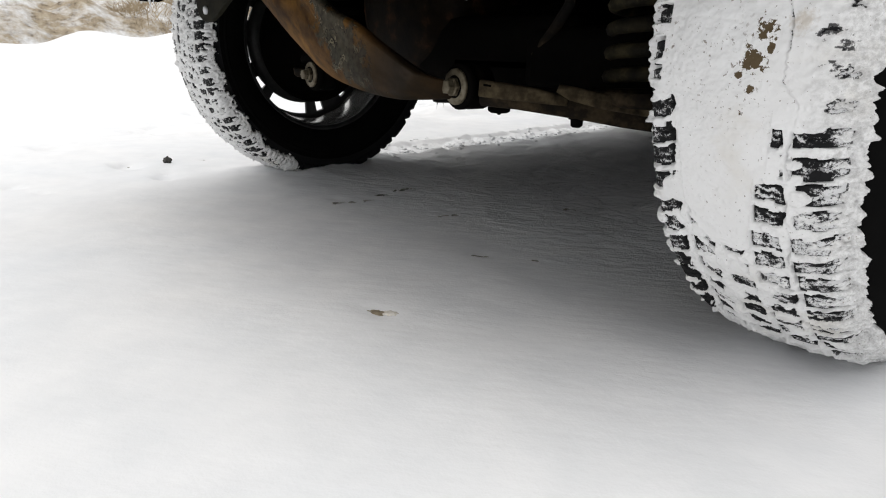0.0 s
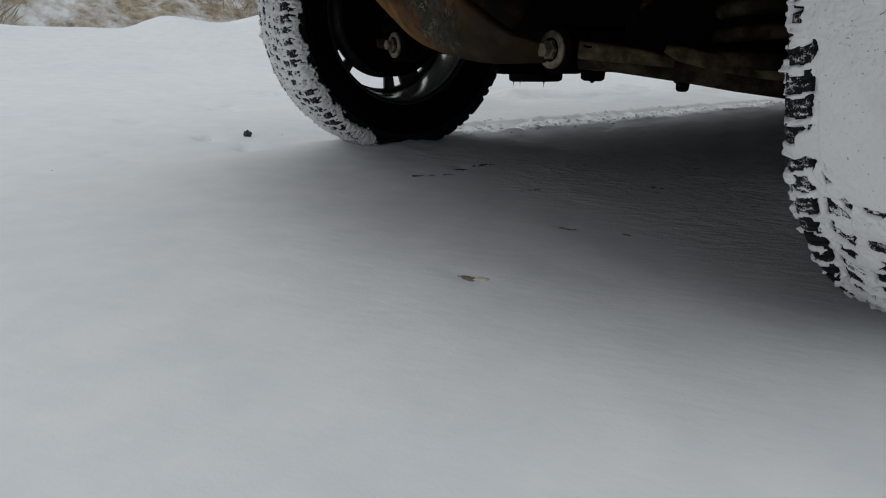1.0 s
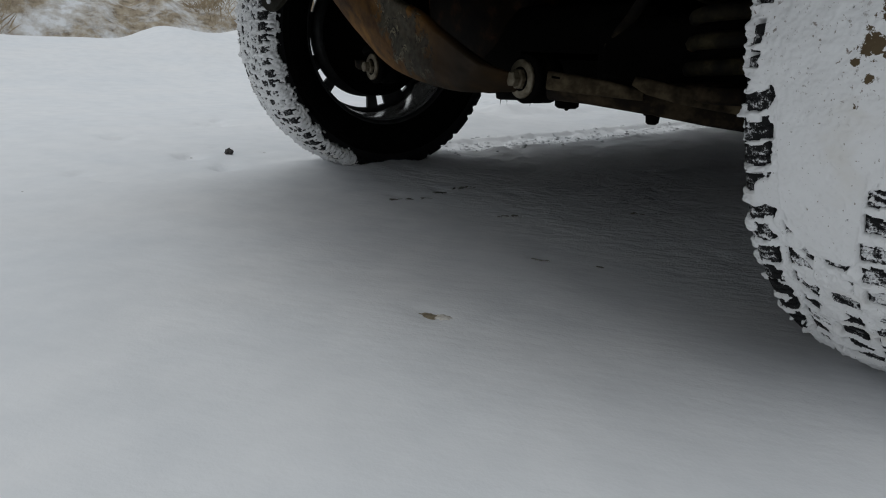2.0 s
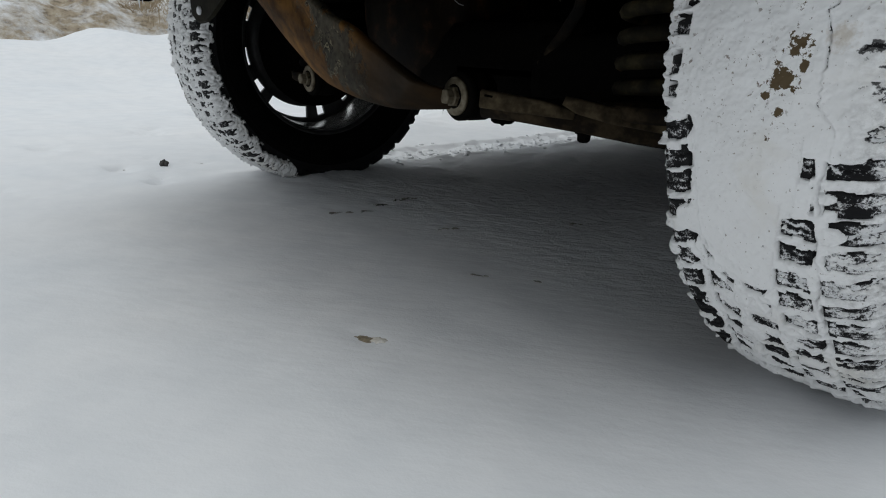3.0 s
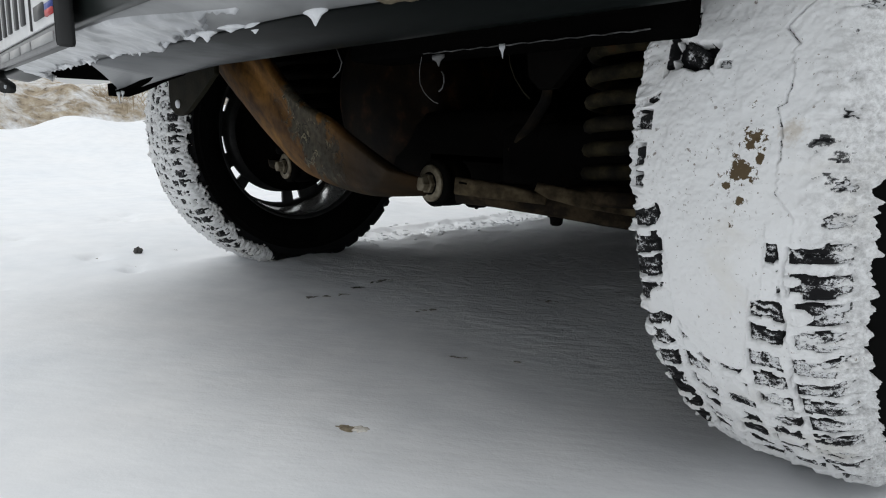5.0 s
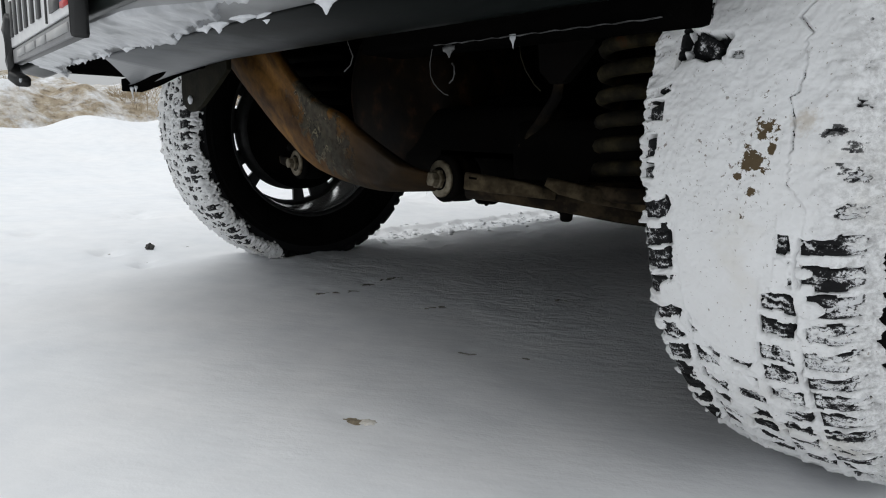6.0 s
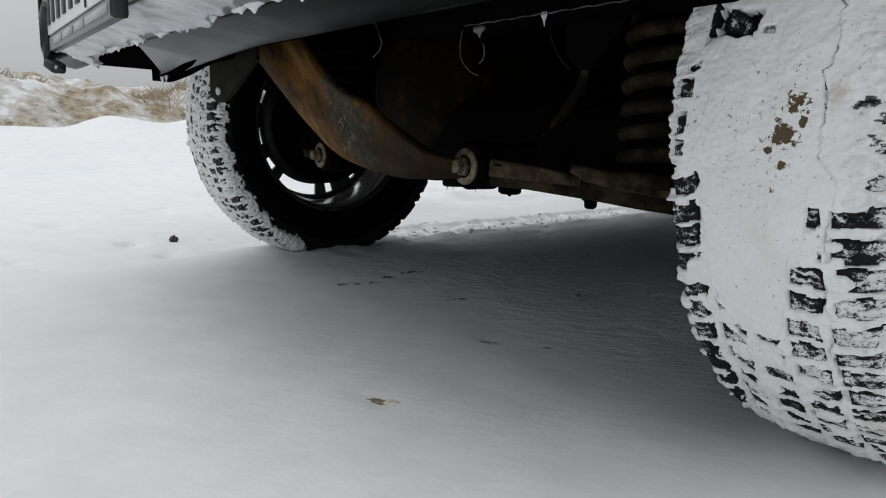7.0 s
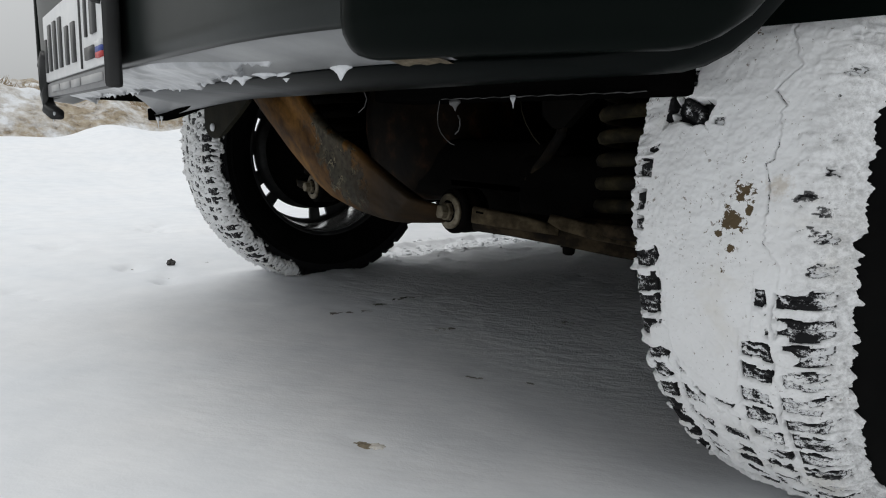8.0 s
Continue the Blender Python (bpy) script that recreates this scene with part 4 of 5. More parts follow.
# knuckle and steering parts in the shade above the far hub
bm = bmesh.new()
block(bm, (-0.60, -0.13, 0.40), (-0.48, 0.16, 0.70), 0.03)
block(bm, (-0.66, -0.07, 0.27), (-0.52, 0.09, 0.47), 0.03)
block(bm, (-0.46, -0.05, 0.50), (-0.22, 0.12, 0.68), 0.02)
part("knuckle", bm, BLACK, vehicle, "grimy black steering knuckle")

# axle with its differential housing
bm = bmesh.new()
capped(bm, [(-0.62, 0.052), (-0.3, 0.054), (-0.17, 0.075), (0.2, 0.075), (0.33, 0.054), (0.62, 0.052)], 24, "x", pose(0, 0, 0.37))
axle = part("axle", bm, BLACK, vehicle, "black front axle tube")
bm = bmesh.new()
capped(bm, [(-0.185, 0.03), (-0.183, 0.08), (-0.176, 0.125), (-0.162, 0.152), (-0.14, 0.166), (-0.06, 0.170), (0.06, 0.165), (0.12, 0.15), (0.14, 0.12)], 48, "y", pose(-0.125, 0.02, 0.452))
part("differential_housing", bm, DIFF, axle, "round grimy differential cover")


def bush_bolt(x, y, z, name, label, yaw=0):
    """Rubber bush with a washer and a hexagonal bolt head, its axis towards the front."""
    m = pose(x, y, z, 0, 0, yaw)
    bm = bmesh.new()
    capped(bm, [(0.0, 0.034), (0.004, 0.037), (0.012, 0.037), (0.016, 0.033), (0.024, 0.037), (0.05, 0.037), (0.055, 0.03)], 28, "y", m)
    bush = part(name, bm, BLACK, vehicle, label)
    bm = bmesh.new()
    capped(bm, [(0.001, 0.025), (-0.001, 0.029), (-0.0045, 0.029), (-0.006, 0.027)], 28, "y", m)
    part("washer", bm, ZINC, bush, "dull zinc washer")
    # thin black ring between the washer and the nut
    bm = bmesh.new()
    capped(bm, [(-0.0035, 0.0182), (-0.0062, 0.0182), (-0.0064, 0.0170)], 28, "y", m)
    part("washer_lip", bm, BLACK, bush, "thin dark ring under the nut")
    bm = bmesh.new()
    capped(bm, [(-0.006, 0.0160), (-0.0125, 0.0160), (-0.0140, 0.0140)], 6, "y", m)
    part("nut", bm, ZINC, bush, "dirty hexagonal nut", smooth=False)
    bm = bmesh.new()
    capped(bm, [(-0.013, 0.0118), (-0.0235, 0.0118), (-0.0250, 0.0100)], 6, "y", m)
    part("bolt_head", bm, ZINC, bush, "dirty hexagonal bolt end", smooth=False)


bush_bolt(0.1960, -0.280, 0.301, "bush", "rubber bush with a zinc washer", -3)
bush_bolt(-0.408, -0.203, 0.294, "bush", "rubber bush with a zinc washer", -3)

# the rusty track bar across the front: broad above, narrowing down to the bush
BAR_LOWER = [(-0.66, 0.615), (-0.492, 0.513), (-0.354, 0.428), (-0.242, 0.364), (-0.140, 0.314), (-0.06, 0.292), (0.04, 0.279), (0.115, 0.276), (0.190, 0.281)]
BAR_UPPER = [(-0.37, 0.625), (-0.231, 0.518), (-0.158, 0.465), (-0.080, 0.424), (-0.005, 0.401), (0.055, 0.374), (0.126, 0.342), (0.175, 0.322), (0.193, 0.309)]


def glide(points, t):
    """A point on the smooth curve through points, t counted in points."""
    i = min(int(t), len(points) - 2)
    q = [np.array(points[min(max(k, 0), len(points) - 1)]) for k in (i - 1, i, i + 1, i + 2)]
    w = t - i
    return 0.5 * (2 * q[1] + (q[2] - q[0]) * w + (2 * q[0] - 5 * q[1] + 4 * q[2] - q[3]) * w ** 2 + (3 * q[1] - 3 * q[2] + q[3] - q[0]) * w ** 3)


bm = bmesh.new()
rings = []
for k in range(65):
    t = 8 * k / 64
    lower, upper = glide(BAR_LOWER, t), glide(BAR_UPPER, t)
    tuck = 0.052 * max(0.0, (t - 6.9) / 1.1) ** 1.4
    ring = []
    for i in range(33):
        # pressed steel: rolled at both edges, a shallow swage along its middle
        w = i / 32
        roll = max(0.0, (0.38 - w) / 0.38) ** 2 + 0.6 * max(0.0, (w - 0.93) / 0.07) ** 2
        dent = 0.0016 * noise.noise(Vector((t * 1.7, w * 3.0, 2.0))) + 0.0009 * noise.noise(Vector((t * 6, w * 9, 5.0)))
        y = -0.346 + 0.017 * roll + 0.004 * math.exp(-((w - 0.66) / 0.12) ** 2) * (1 - t / 8) + dent + tuck
        ring.append(bm.verts.new((lower[0] + (upper[0] - lower[0]) * w, y, lower[1] + (upper[1] - lower[1]) * w)))
    for i in range(1, 8):
        w = 1 - i / 8
        ring.append(bm.verts.new((lower[0] + (upper[0] - lower[0]) * w, -0.309 + tuck, lower[1] + (upper[1] - lower[1]) * w)))
    rings.append(ring)
for r0, r1 in zip(rings, rings[1:]):
    for j in range(len(r0)):
        bm.faces.new((r0[j], r0[(j + 1) % len(r0)], r1[(j + 1) % len(r0)], r1[j]))
bm.faces.new(rings[0])
bm.faces.new(list(reversed(rings[-1])))
part("track_bar", bm, RUST, vehicle, "rusty broad steel track bar with flaking grey paint")

# lower arm from the bush to the spring seat
bm = bmesh.new()
arm = [(0.245, -0.262, 0.292), (0.30, -0.242, 0.290), (0.38, -0.20, 0.284), (0.44, -0.165, 0.282), (0.52, -0.115, 0.280), (0.62, -0.06, 0.285)]
sweep(bm, arm, [rounded(0.045, h, 0.012, 3) for h in (0.036, 0.036, 0.042, 0.056, 0.07, 0.07)])
part("lower_arm", bm, MUDDY, vehicle, "grimy black steel arm under the axle")
bm = bmesh.new()
sweep(bm, [(0.384, -0.252, 0.309), (0.40, -0.240, 0.302), (0.435, -0.215, 0.293), (0.485, -0.180, 0.285), (0.55, -0.135, 0.279), (0.62, -0.085, 0.276)], [rounded(0.012, h, 0.004, 2) for h in (0.012, 0.020, 0.022, 0.022, 0.022, 0.022)])
part("spring_strap", bm, TAN, vehicle, "strap with dried mud below the spring")
# muddy flange; its paler tan also carries the light along the arm's top
bm = bmesh.new()
sweep(bm, [(0.262, -0.290, 0.303), (0.30, -0.276, 0.300), (0.345, -0.256, 0.296), (0.39, -0.236, 0.290)], [rounded(0.012, h, 0.004, 2) for h in (0.026, 0.025, 0.021, 0.014)])
flange = part("arm_flange", bm, TAN, vehicle, "muddy flange of the arm, paler for its lit top")
for k, (w, z) in enumerate(((0.10, 0.3075), (0.26, 0.3050), (0.31, 0.2990), (0.50, 0.3015))):
    bm = bmesh.new()
    x, y = 0.262 + 0.128 * w, -0.290 + 0.054 * w
    block(bm, (-0.0065, -0.0072, -0.0016), (0.0065, -0.0050, 0.0016), 0.0006, pose(x, y, z, 0, 6, 23))
    part("slot", bm, UNDER, flange, "dark pressed slot")
bm = bmesh.new()
capped(bm, [(0.2495, 0.006), (0.252, 0.0095), (0.261, 0.0105), (0.262, 0.014), (0.268, 0.014)], 6, "z", pose(0.381, -0.20, 0))
part("arm_nut", bm, BLACK, vehicle)
bm = bmesh.new()
capped(bm, [(0.2435, 0.002), (0.247, 0.005), (0.2475, 0.016), (0.251, 0.021), (0.282, 0.023)], 10, "z", pose(0.134, -0.12, 0))
part("drain_plug", bm, BLACK, vehicle, "black drain plug under the differential")


def coil(x, y, mat):
    bm = bmesh.new()
    turns, pts = 8.5, []
    for k in range(int(turns * 20) + 1):
        a = 2 * math.pi * k / 20
        pts.append((x + 0.066 * math.cos(a), y + 0.066 * math.sin(a), 0.305 + 0.0335 * k / 20))
    n = len(pts)
    rings = []
    for i, p in enumerate(pts):
        a = 2 * math.pi * i / 20
        rad = Vector((math.cos(a), math.sin(a), 0))
        rings.append([bm.verts.new(Vector(p) + rad * c + Vector((0, 0, 1)) * s) for c, s in circle(0.0108, 8)])
    for r0, r1 in zip(rings, rings[1:]):
        for j in range(8):
            bm.faces.new((r0[j], r0[(j + 1) % 8], r1[(j + 1) % 8], r1[j]))
    s = part("coil_spring", bm, mat, vehicle, "dirty coil spring with traces of rust")
    bm = bmesh.new()
    lathe(bm, [(0.285, 0.0), (0.285, 0.085), (0.290, 0.092), (0.306, 0.094), (0.306, 0.090), (0.294, 0.084), (0.294, 0.0)], 40, "z", pose(x, y, 0))
    part("spring_seat", bm, MUDDY, s, "muddy pressed spring seat")


coil(0.455, -0.12, SPRING)
# the far spring gets black instead of SPRING: its shade is put into the colour
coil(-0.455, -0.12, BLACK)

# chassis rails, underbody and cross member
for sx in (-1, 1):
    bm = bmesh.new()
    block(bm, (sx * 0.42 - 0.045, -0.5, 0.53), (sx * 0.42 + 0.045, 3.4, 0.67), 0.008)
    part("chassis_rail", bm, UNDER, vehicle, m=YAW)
    # sill hung lower than a real one, to keep side light off the snow
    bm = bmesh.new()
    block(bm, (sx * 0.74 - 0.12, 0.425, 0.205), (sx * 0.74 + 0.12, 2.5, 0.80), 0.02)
    part("sill_light_block", bm, UNDER, vehicle, "black side sill, set low to block light", m=YAW)
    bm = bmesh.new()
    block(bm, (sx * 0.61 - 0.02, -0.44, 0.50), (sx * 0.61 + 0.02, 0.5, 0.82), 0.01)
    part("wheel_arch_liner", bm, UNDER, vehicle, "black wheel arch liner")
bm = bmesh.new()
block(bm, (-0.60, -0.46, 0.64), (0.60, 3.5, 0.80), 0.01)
# unseen lower slab, added to block light from behind
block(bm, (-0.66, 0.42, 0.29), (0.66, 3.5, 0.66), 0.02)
part("underbody", bm, UNDER, vehicle, "black underbody, set low to block light", m=YAW)
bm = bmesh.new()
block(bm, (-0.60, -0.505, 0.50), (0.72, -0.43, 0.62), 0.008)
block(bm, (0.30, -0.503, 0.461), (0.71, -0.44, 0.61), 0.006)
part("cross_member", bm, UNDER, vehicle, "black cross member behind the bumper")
# plain blocks for the gearbox, reaching low to darken the snow below
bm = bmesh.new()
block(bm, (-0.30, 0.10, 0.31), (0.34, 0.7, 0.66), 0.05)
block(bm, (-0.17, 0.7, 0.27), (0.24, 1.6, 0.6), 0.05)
part("gearbox", bm, UNDER, vehicle, "black gearbox block, set low to block light")
bm = bmesh.new()
capped(bm, [(0.0, 0.03), (0.20, 0.03), (0.21, 0.038), (0.34, 0.038)], 16, "z", pose(0.30, 0.03, 0.34, 12, 8))
part("shock_absorber", bm, BLACK, vehicle, "black shock absorber")
bm = bmesh.new()
tube(bm, [(0.215, -0.12, 0.33), (0.245, -0.15, 0.354), (0.286, -0.155, 0.393), (0.318, -0.16, 0.430), (0.335, -0.16, 0.53)], 0.009)
part("stay", bm, MUDDY, vehicle, "grimy bent stay")
bm = bmesh.new()
block(bm, (-0.094, -0.05, 0.0), (0.094, 0.05, 0.09), 0.015, pose(-0.853, 0.65, 0.1685, 0, -3.5, 0))
part("bracket", bm, BLACK, vehicle, "flat black bracket under the sill")
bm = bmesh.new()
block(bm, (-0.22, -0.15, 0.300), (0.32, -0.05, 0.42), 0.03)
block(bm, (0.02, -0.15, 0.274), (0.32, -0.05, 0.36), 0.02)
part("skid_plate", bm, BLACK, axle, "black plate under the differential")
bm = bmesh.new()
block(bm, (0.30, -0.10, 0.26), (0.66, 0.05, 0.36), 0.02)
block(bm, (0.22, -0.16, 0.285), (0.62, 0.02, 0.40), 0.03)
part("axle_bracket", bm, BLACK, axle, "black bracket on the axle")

# hanging bracket behind the bumper with a snowy bolt
bm = bmesh.new()
shape = [(-0.505, 0.560), (-0.512, 0.455), (-0.511, 0.432), (-0.502, 0.416), (-0.484, 0.406), (-0.460, 0.402), (-0.432, 0.405), (-0.400, 0.417), (-0.33, 0.450), (-0.27, 0.480), (-0.27, 0.560)]
front = [bm.verts.new((x, -0.425, z)) for x, z in shape]
rear = [bm.verts.new((x, -0.415, z)) for x, z in shape]
bm.faces.new(front)
bm.faces.new(list(reversed(rear)))
for k in range(len(shape)):
    q = (k + 1) % len(shape)
    bm.faces.new((front[k], front[q], rear[q], rear[k]))
bmesh.ops.bevel(bm, geom=list(bm.edges), offset=0.002, segments=1, affect="EDGES")
tow = part("hanging_bracket", bm, OLIVE, vehicle, "grimy brown steel bracket", smooth=False)
bm = bmesh.new()
capped(bm, [(-0.003, 0.003), (-0.003, 0.006), (-0.001, 0.009), (0.004, 0.009)], 14, "y", pose(-0.459, -0.427, 0.427))
part("bolt", bm, ICE, tow, "bolt with frozen snow on it")

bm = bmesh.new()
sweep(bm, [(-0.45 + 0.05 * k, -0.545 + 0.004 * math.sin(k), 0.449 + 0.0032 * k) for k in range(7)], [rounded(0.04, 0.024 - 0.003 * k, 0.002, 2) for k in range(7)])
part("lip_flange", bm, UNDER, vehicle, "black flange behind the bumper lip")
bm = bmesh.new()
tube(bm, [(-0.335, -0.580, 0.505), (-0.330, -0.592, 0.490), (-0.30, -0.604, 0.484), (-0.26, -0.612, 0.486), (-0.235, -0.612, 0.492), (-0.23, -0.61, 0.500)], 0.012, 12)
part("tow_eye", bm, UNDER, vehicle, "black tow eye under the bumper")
# black sheet added where the bumper's underside lies in shade
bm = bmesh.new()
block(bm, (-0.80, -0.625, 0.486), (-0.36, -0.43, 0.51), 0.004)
part("shade_sheet", bm, UNDER, vehicle, "black sheet standing in for the shade under the bumper")

# upper body: closed shell over the wheels
def body_shell():
    """Side outline with wheel arches, joined across the width; the cabin leans in."""
    outline = [(-0.66, 0.84), (-0.67, 1.02), (-0.62, 1.10), (-0.2, 1.15), (0.62, 1.20), (1.22, 1.78), (1.45, 1.84), (3.35, 1.84), (3.62, 1.74), (3.70, 1.2), (3.72, 0.62), (3.58, 0.60)]
    for k in range(9):
        a = math.pi * k / 8
        outline.append((3.05 + 0.46 * math.cos(a), 0.48 + 0.43 * math.sin(a)))
    outline += [(2.57, 0.46), (0.50, 0.46)]
    for k in range(9):
        a = math.pi * k / 8
        outline.append((0.0 + 0.47 * math.cos(a), 0.52 + 0.40 * math.sin(a)))
    outline += [(-0.47, 0.66), (-0.52, 0.84)]
    bm = bmesh.new()
    rings = []
    for x in (-1, -0.94, 0.94, 1):
        ring = []
        for y, z in outline:
            lean = 0.13 * max(0.0, z - 1.15) / 0.7
            inset = 0.03 if abs(x) == 1 else 0.0
            w = 0.875 - lean
            ring.append(bm.verts.new((math.copysign(w if abs(x) == 1 else w - 0.035, x), y, z - (inset if z > 1.7 else 0))))
        rings.append(ring)
    for r0, r1 in zip(rings, rings[1:]):
        for k in range(len(outline)):
            bm.faces.new((r0[k], r0[(k + 1) % len(outline)], r1[(k + 1) % len(outline)], r1[k]))
    bm.faces.new(rings[0])
    bm.faces.new(list(reversed(rings[-1])))
    return bm


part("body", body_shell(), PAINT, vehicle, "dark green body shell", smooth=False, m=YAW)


# ---- front bumper: a moulding with a down-facing lip ----
def front_y(x):
    q = max(0.0, (abs(x) - 0.38) / 0.46)
    return -0.745 + 0.125 * q ** 2.2


def bumper_loft(outline, lo=-0.84, hi=0.84, n=72):
    """Joins the outlines that outline(x) gives along the car's width."""
    bm = bmesh.new()
    rings = [[bm.verts.new(p) for p in outline(lo + (hi - lo) * k / n)] for k in range(n + 1)]
    for r0, r1 in zip(rings, rings[1:]):
        k = len(r0)
        for j in range(k):
            bm.faces.new((r0[j], r0[(j + 1) % k], r1[(j + 1) % k], r1[j]))
    bm.faces.new(rings[0])
    bm.faces.new(list(reversed(rings[-1])))
    return bm


def end_lift(x):
    q = max(0.0, (abs(x) - 0.75) / 0.09)
    return 0.055 * q ** 2.5


def face_outline(x):
    y, e = front_y(x), end_lift(x)
    return [(x, y, 0.84), (x, y - 0.006, 0.68), (x, y - 0.002, 0.52 + e), (x, y, 0.502 + e), (x, y + 0.005, 0.497 + e), (x, y + 0.03, 0.52 + e), (x, y + 0.05, 0.84)]


def ridge(x):
    """The line along which the bumper's underside meets its lower lip."""
    y, e = front_y(x), end_lift(x)
    return min(y + 0.088, -0.60), 0.480 + e


def back_edge(x):
    return -0.550 + 0.03 * max(0.0, (-x - 0.2) / 0.64) ** 1.5


def under_outline(x):
    y, e = front_y(x), end_lift(x)
    my, mz = ridge(x)
    return [(x, y + 0.006, 0.4975 + e), (x, my, mz), (x, my + 0.004, mz + 0.004), (x, y + 0.02, 0.52 + e)]


def lip_outline(x):
    e = end_lift(x) + 0.0145 - 0.012 * max(0.0, (0.05 - x) / 0.25) ** 1.3
    my, mz = ridge(x)
    back = back_edge(x)
    # its outer end is cut off at a slant
    w = min(0.9, max(0.0, (-0.19 - x) / 0.22))
    ty, tz = my + (back - 0.004 - my) * w, mz + (0.4565 + e - mz) * w
    return [(x, ty - 0.003, tz + 0.0005), (x, ty - 0.004, tz - 0.004 * (1 - w)), (x, back - 0.004, 0.4565 + e), (x, back, 0.455 + e), (x, back + 0.004, 0.458 + e), (x, back + 0.006, tz + 0.03 * (1 - w) + 0.004), (x, ty + 0.008 * (1 - w), tz + 0.03 * (1 - w) + 0.004)]


bumper = part("bumper", bumper_loft(face_outline), LIT_PAINT, vehicle, "dark green front bumper")
part("bumper_underside", bumper_loft(under_outline, -0.84, 0.615), PLASTIC, bumper, "grey plastic underside of the bumper")
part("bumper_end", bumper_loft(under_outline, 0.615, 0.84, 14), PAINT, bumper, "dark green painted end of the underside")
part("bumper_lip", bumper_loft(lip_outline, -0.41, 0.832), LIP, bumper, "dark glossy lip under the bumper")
# rounded housing at the bumper's corner, with a chipped edge
for sx in (1, -1):
    bm = bmesh.new()
    vs = block(bm, (0.588, -0.012, 0.468), (0.838, 0.066, 0.74), 0.0)
    bmesh.ops.bevel(bm, geom=list(bm.edges), offset=0.032, segments=5, affect="EDGES", profile=0.5)
    bmesh.ops.subdivide_edges(bm, edges=[e for e in bm.edges if abs(e.verts[0].co.x - e.verts[1].co.x) > 0.08], cuts=8)
    for v in bm.verts:
        v.co.z += 0.5 * max(0.0, v.co.y - 0.004) * max(0.0, 1 - (v.co.z - 0.468) / 0.1)
        v.co.y += front_y(v.co.x) - 0.004
        v.co.x *= sx
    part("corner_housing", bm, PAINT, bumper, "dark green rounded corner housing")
bm = bmesh.new()
for k in range(9):
    x = 0.560 + 0.0065 * k
    (ax, ay, az), (bx_, by_, bz) = under_outline(x)[:2]
    for v in (0.55 - 0.03 * k + 0.05 * math.sin(k * 2.3), 1.0):
        bm.verts.new((x, ay + (by_ - ay) * v - 0.001, az + (bz - az) * v - 0.0022 - 0.0008 * math.sin(k * 1.9)))
vs = list(bm.verts)
for k in range(8):
    bm.faces.new((vs[2 * k], vs[2 * k + 1], vs[2 * k + 3], vs[2 * k + 2]))
bmesh.ops.solidify(bm, geom=list(bm.faces), thickness=0.002)
part("chipped_edge", bm, DIRT, bumper, "scraped brown edge")


def plate():
    """Number plate in its frame, turned a little towards the car's side."""
    def add(name, lo, hi, bevel, mat, parent, label=""):
        bm = bmesh.new()
        block(bm, lo, hi, bevel)
        for v in bm.verts:
            v.co.y += 0.036 * (0.13 - v.co.x)
        return part(name, bm, mat, parent, label)

    fr = add("plate_frame", (-0.398, -0.769, 0.470), (0.136, -0.757, 0.615), 0.003, BLACK_PLASTIC, bumper, "black plastic number plate frame")
    bm = bmesh.new()
    sweep(bm, [(-0.375, -0.752, 0.545), (-0.398, -0.754, 0.525), (-0.402, -0.754, 0.475), (-0.390, -0.752, 0.450), (-0.35, -0.748, 0.440)], [rounded(0.024, 0.018, 0.005, 2)] * 5)
    part("clip", bm, BLACK_PLASTIC, fr, "black plastic clip")
    add("end_post", (0.128, -0.777, 0.468), (0.137, -0.757, 0.62), 0.005, BLACK_PLASTIC, fr)
    add("caption_strip", (-0.392, -0.7715, 0.471), (0.125, -0.768, 0.494), 0.001, FRAME_GREY, fr, "grey strip below the plate")
    add("plate_panel", (-0.390, -0.773, 0.497), (0.124, -0.768, 0.610), 0.002, PLATE_WHITE, fr, "white number plate")
    for x0, x1, z0, z1 in [(-0.372, -0.350, 0.512, 0.568), (-0.325, -0.300, 0.512, 0.588), (-0.270, -0.245, 0.512, 0.588), (-0.215, -0.190, 0.512, 0.588), (-0.155, -0.130, 0.512, 0.568), (-0.100, -0.072, 0.512, 0.568), (0.005, 0.017, 0.538, 0.598), (0.045, 0.078, 0.538, 0.598), (0.0, 0.060, 0.508, 0.524)]:
        add("bar", (x0, -0.7755, z0), (x1, -0.7725, z1), 0, PLATE_BLACK, fr)
    add("divider", (-0.030, -0.7755, 0.499), (-0.027, -0.7725, 0.608), 0, PLATE_BLACK, fr)
    for z0, mat in ((0.520, PLATE_WHITE), (0.513, FLAG_BLUE), (0.506, FLAG_RED)):
        add("stripe", (0.072, -0.7755, z0), (0.112, -0.7725, z0 + 0.0068), 0, mat, fr)
    for x0, x1 in ((-0.33, -0.25), (-0.235, -0.15), (-0.13, -0.06), (-0.045, 0.095)):
        add("caption_bar", (x0, -0.7735, 0.478), (x1, -0.771, 0.4885), 0, GREY_PRINT, fr, "pale printed bar")
    bm = bmesh.new()
    capped(bm, [(-0.784, 0.004), (-0.781, 0.007), (-0.772, 0.007)], 10, "y", pose(0.104, 0, 0.575))
    part("screw", bm, BLACK_PLASTIC, fr)


plate()

# ---- ice and icicles under the bumper ----
def underside(x, v):
    """A point of the lip's underside, v from its front edge (0) to its middle ridge (1)."""
    a, b = under_outline(x)[0], under_outline(x)[1]
    return np.array(a) * (1 - v) + np.array(b) * v


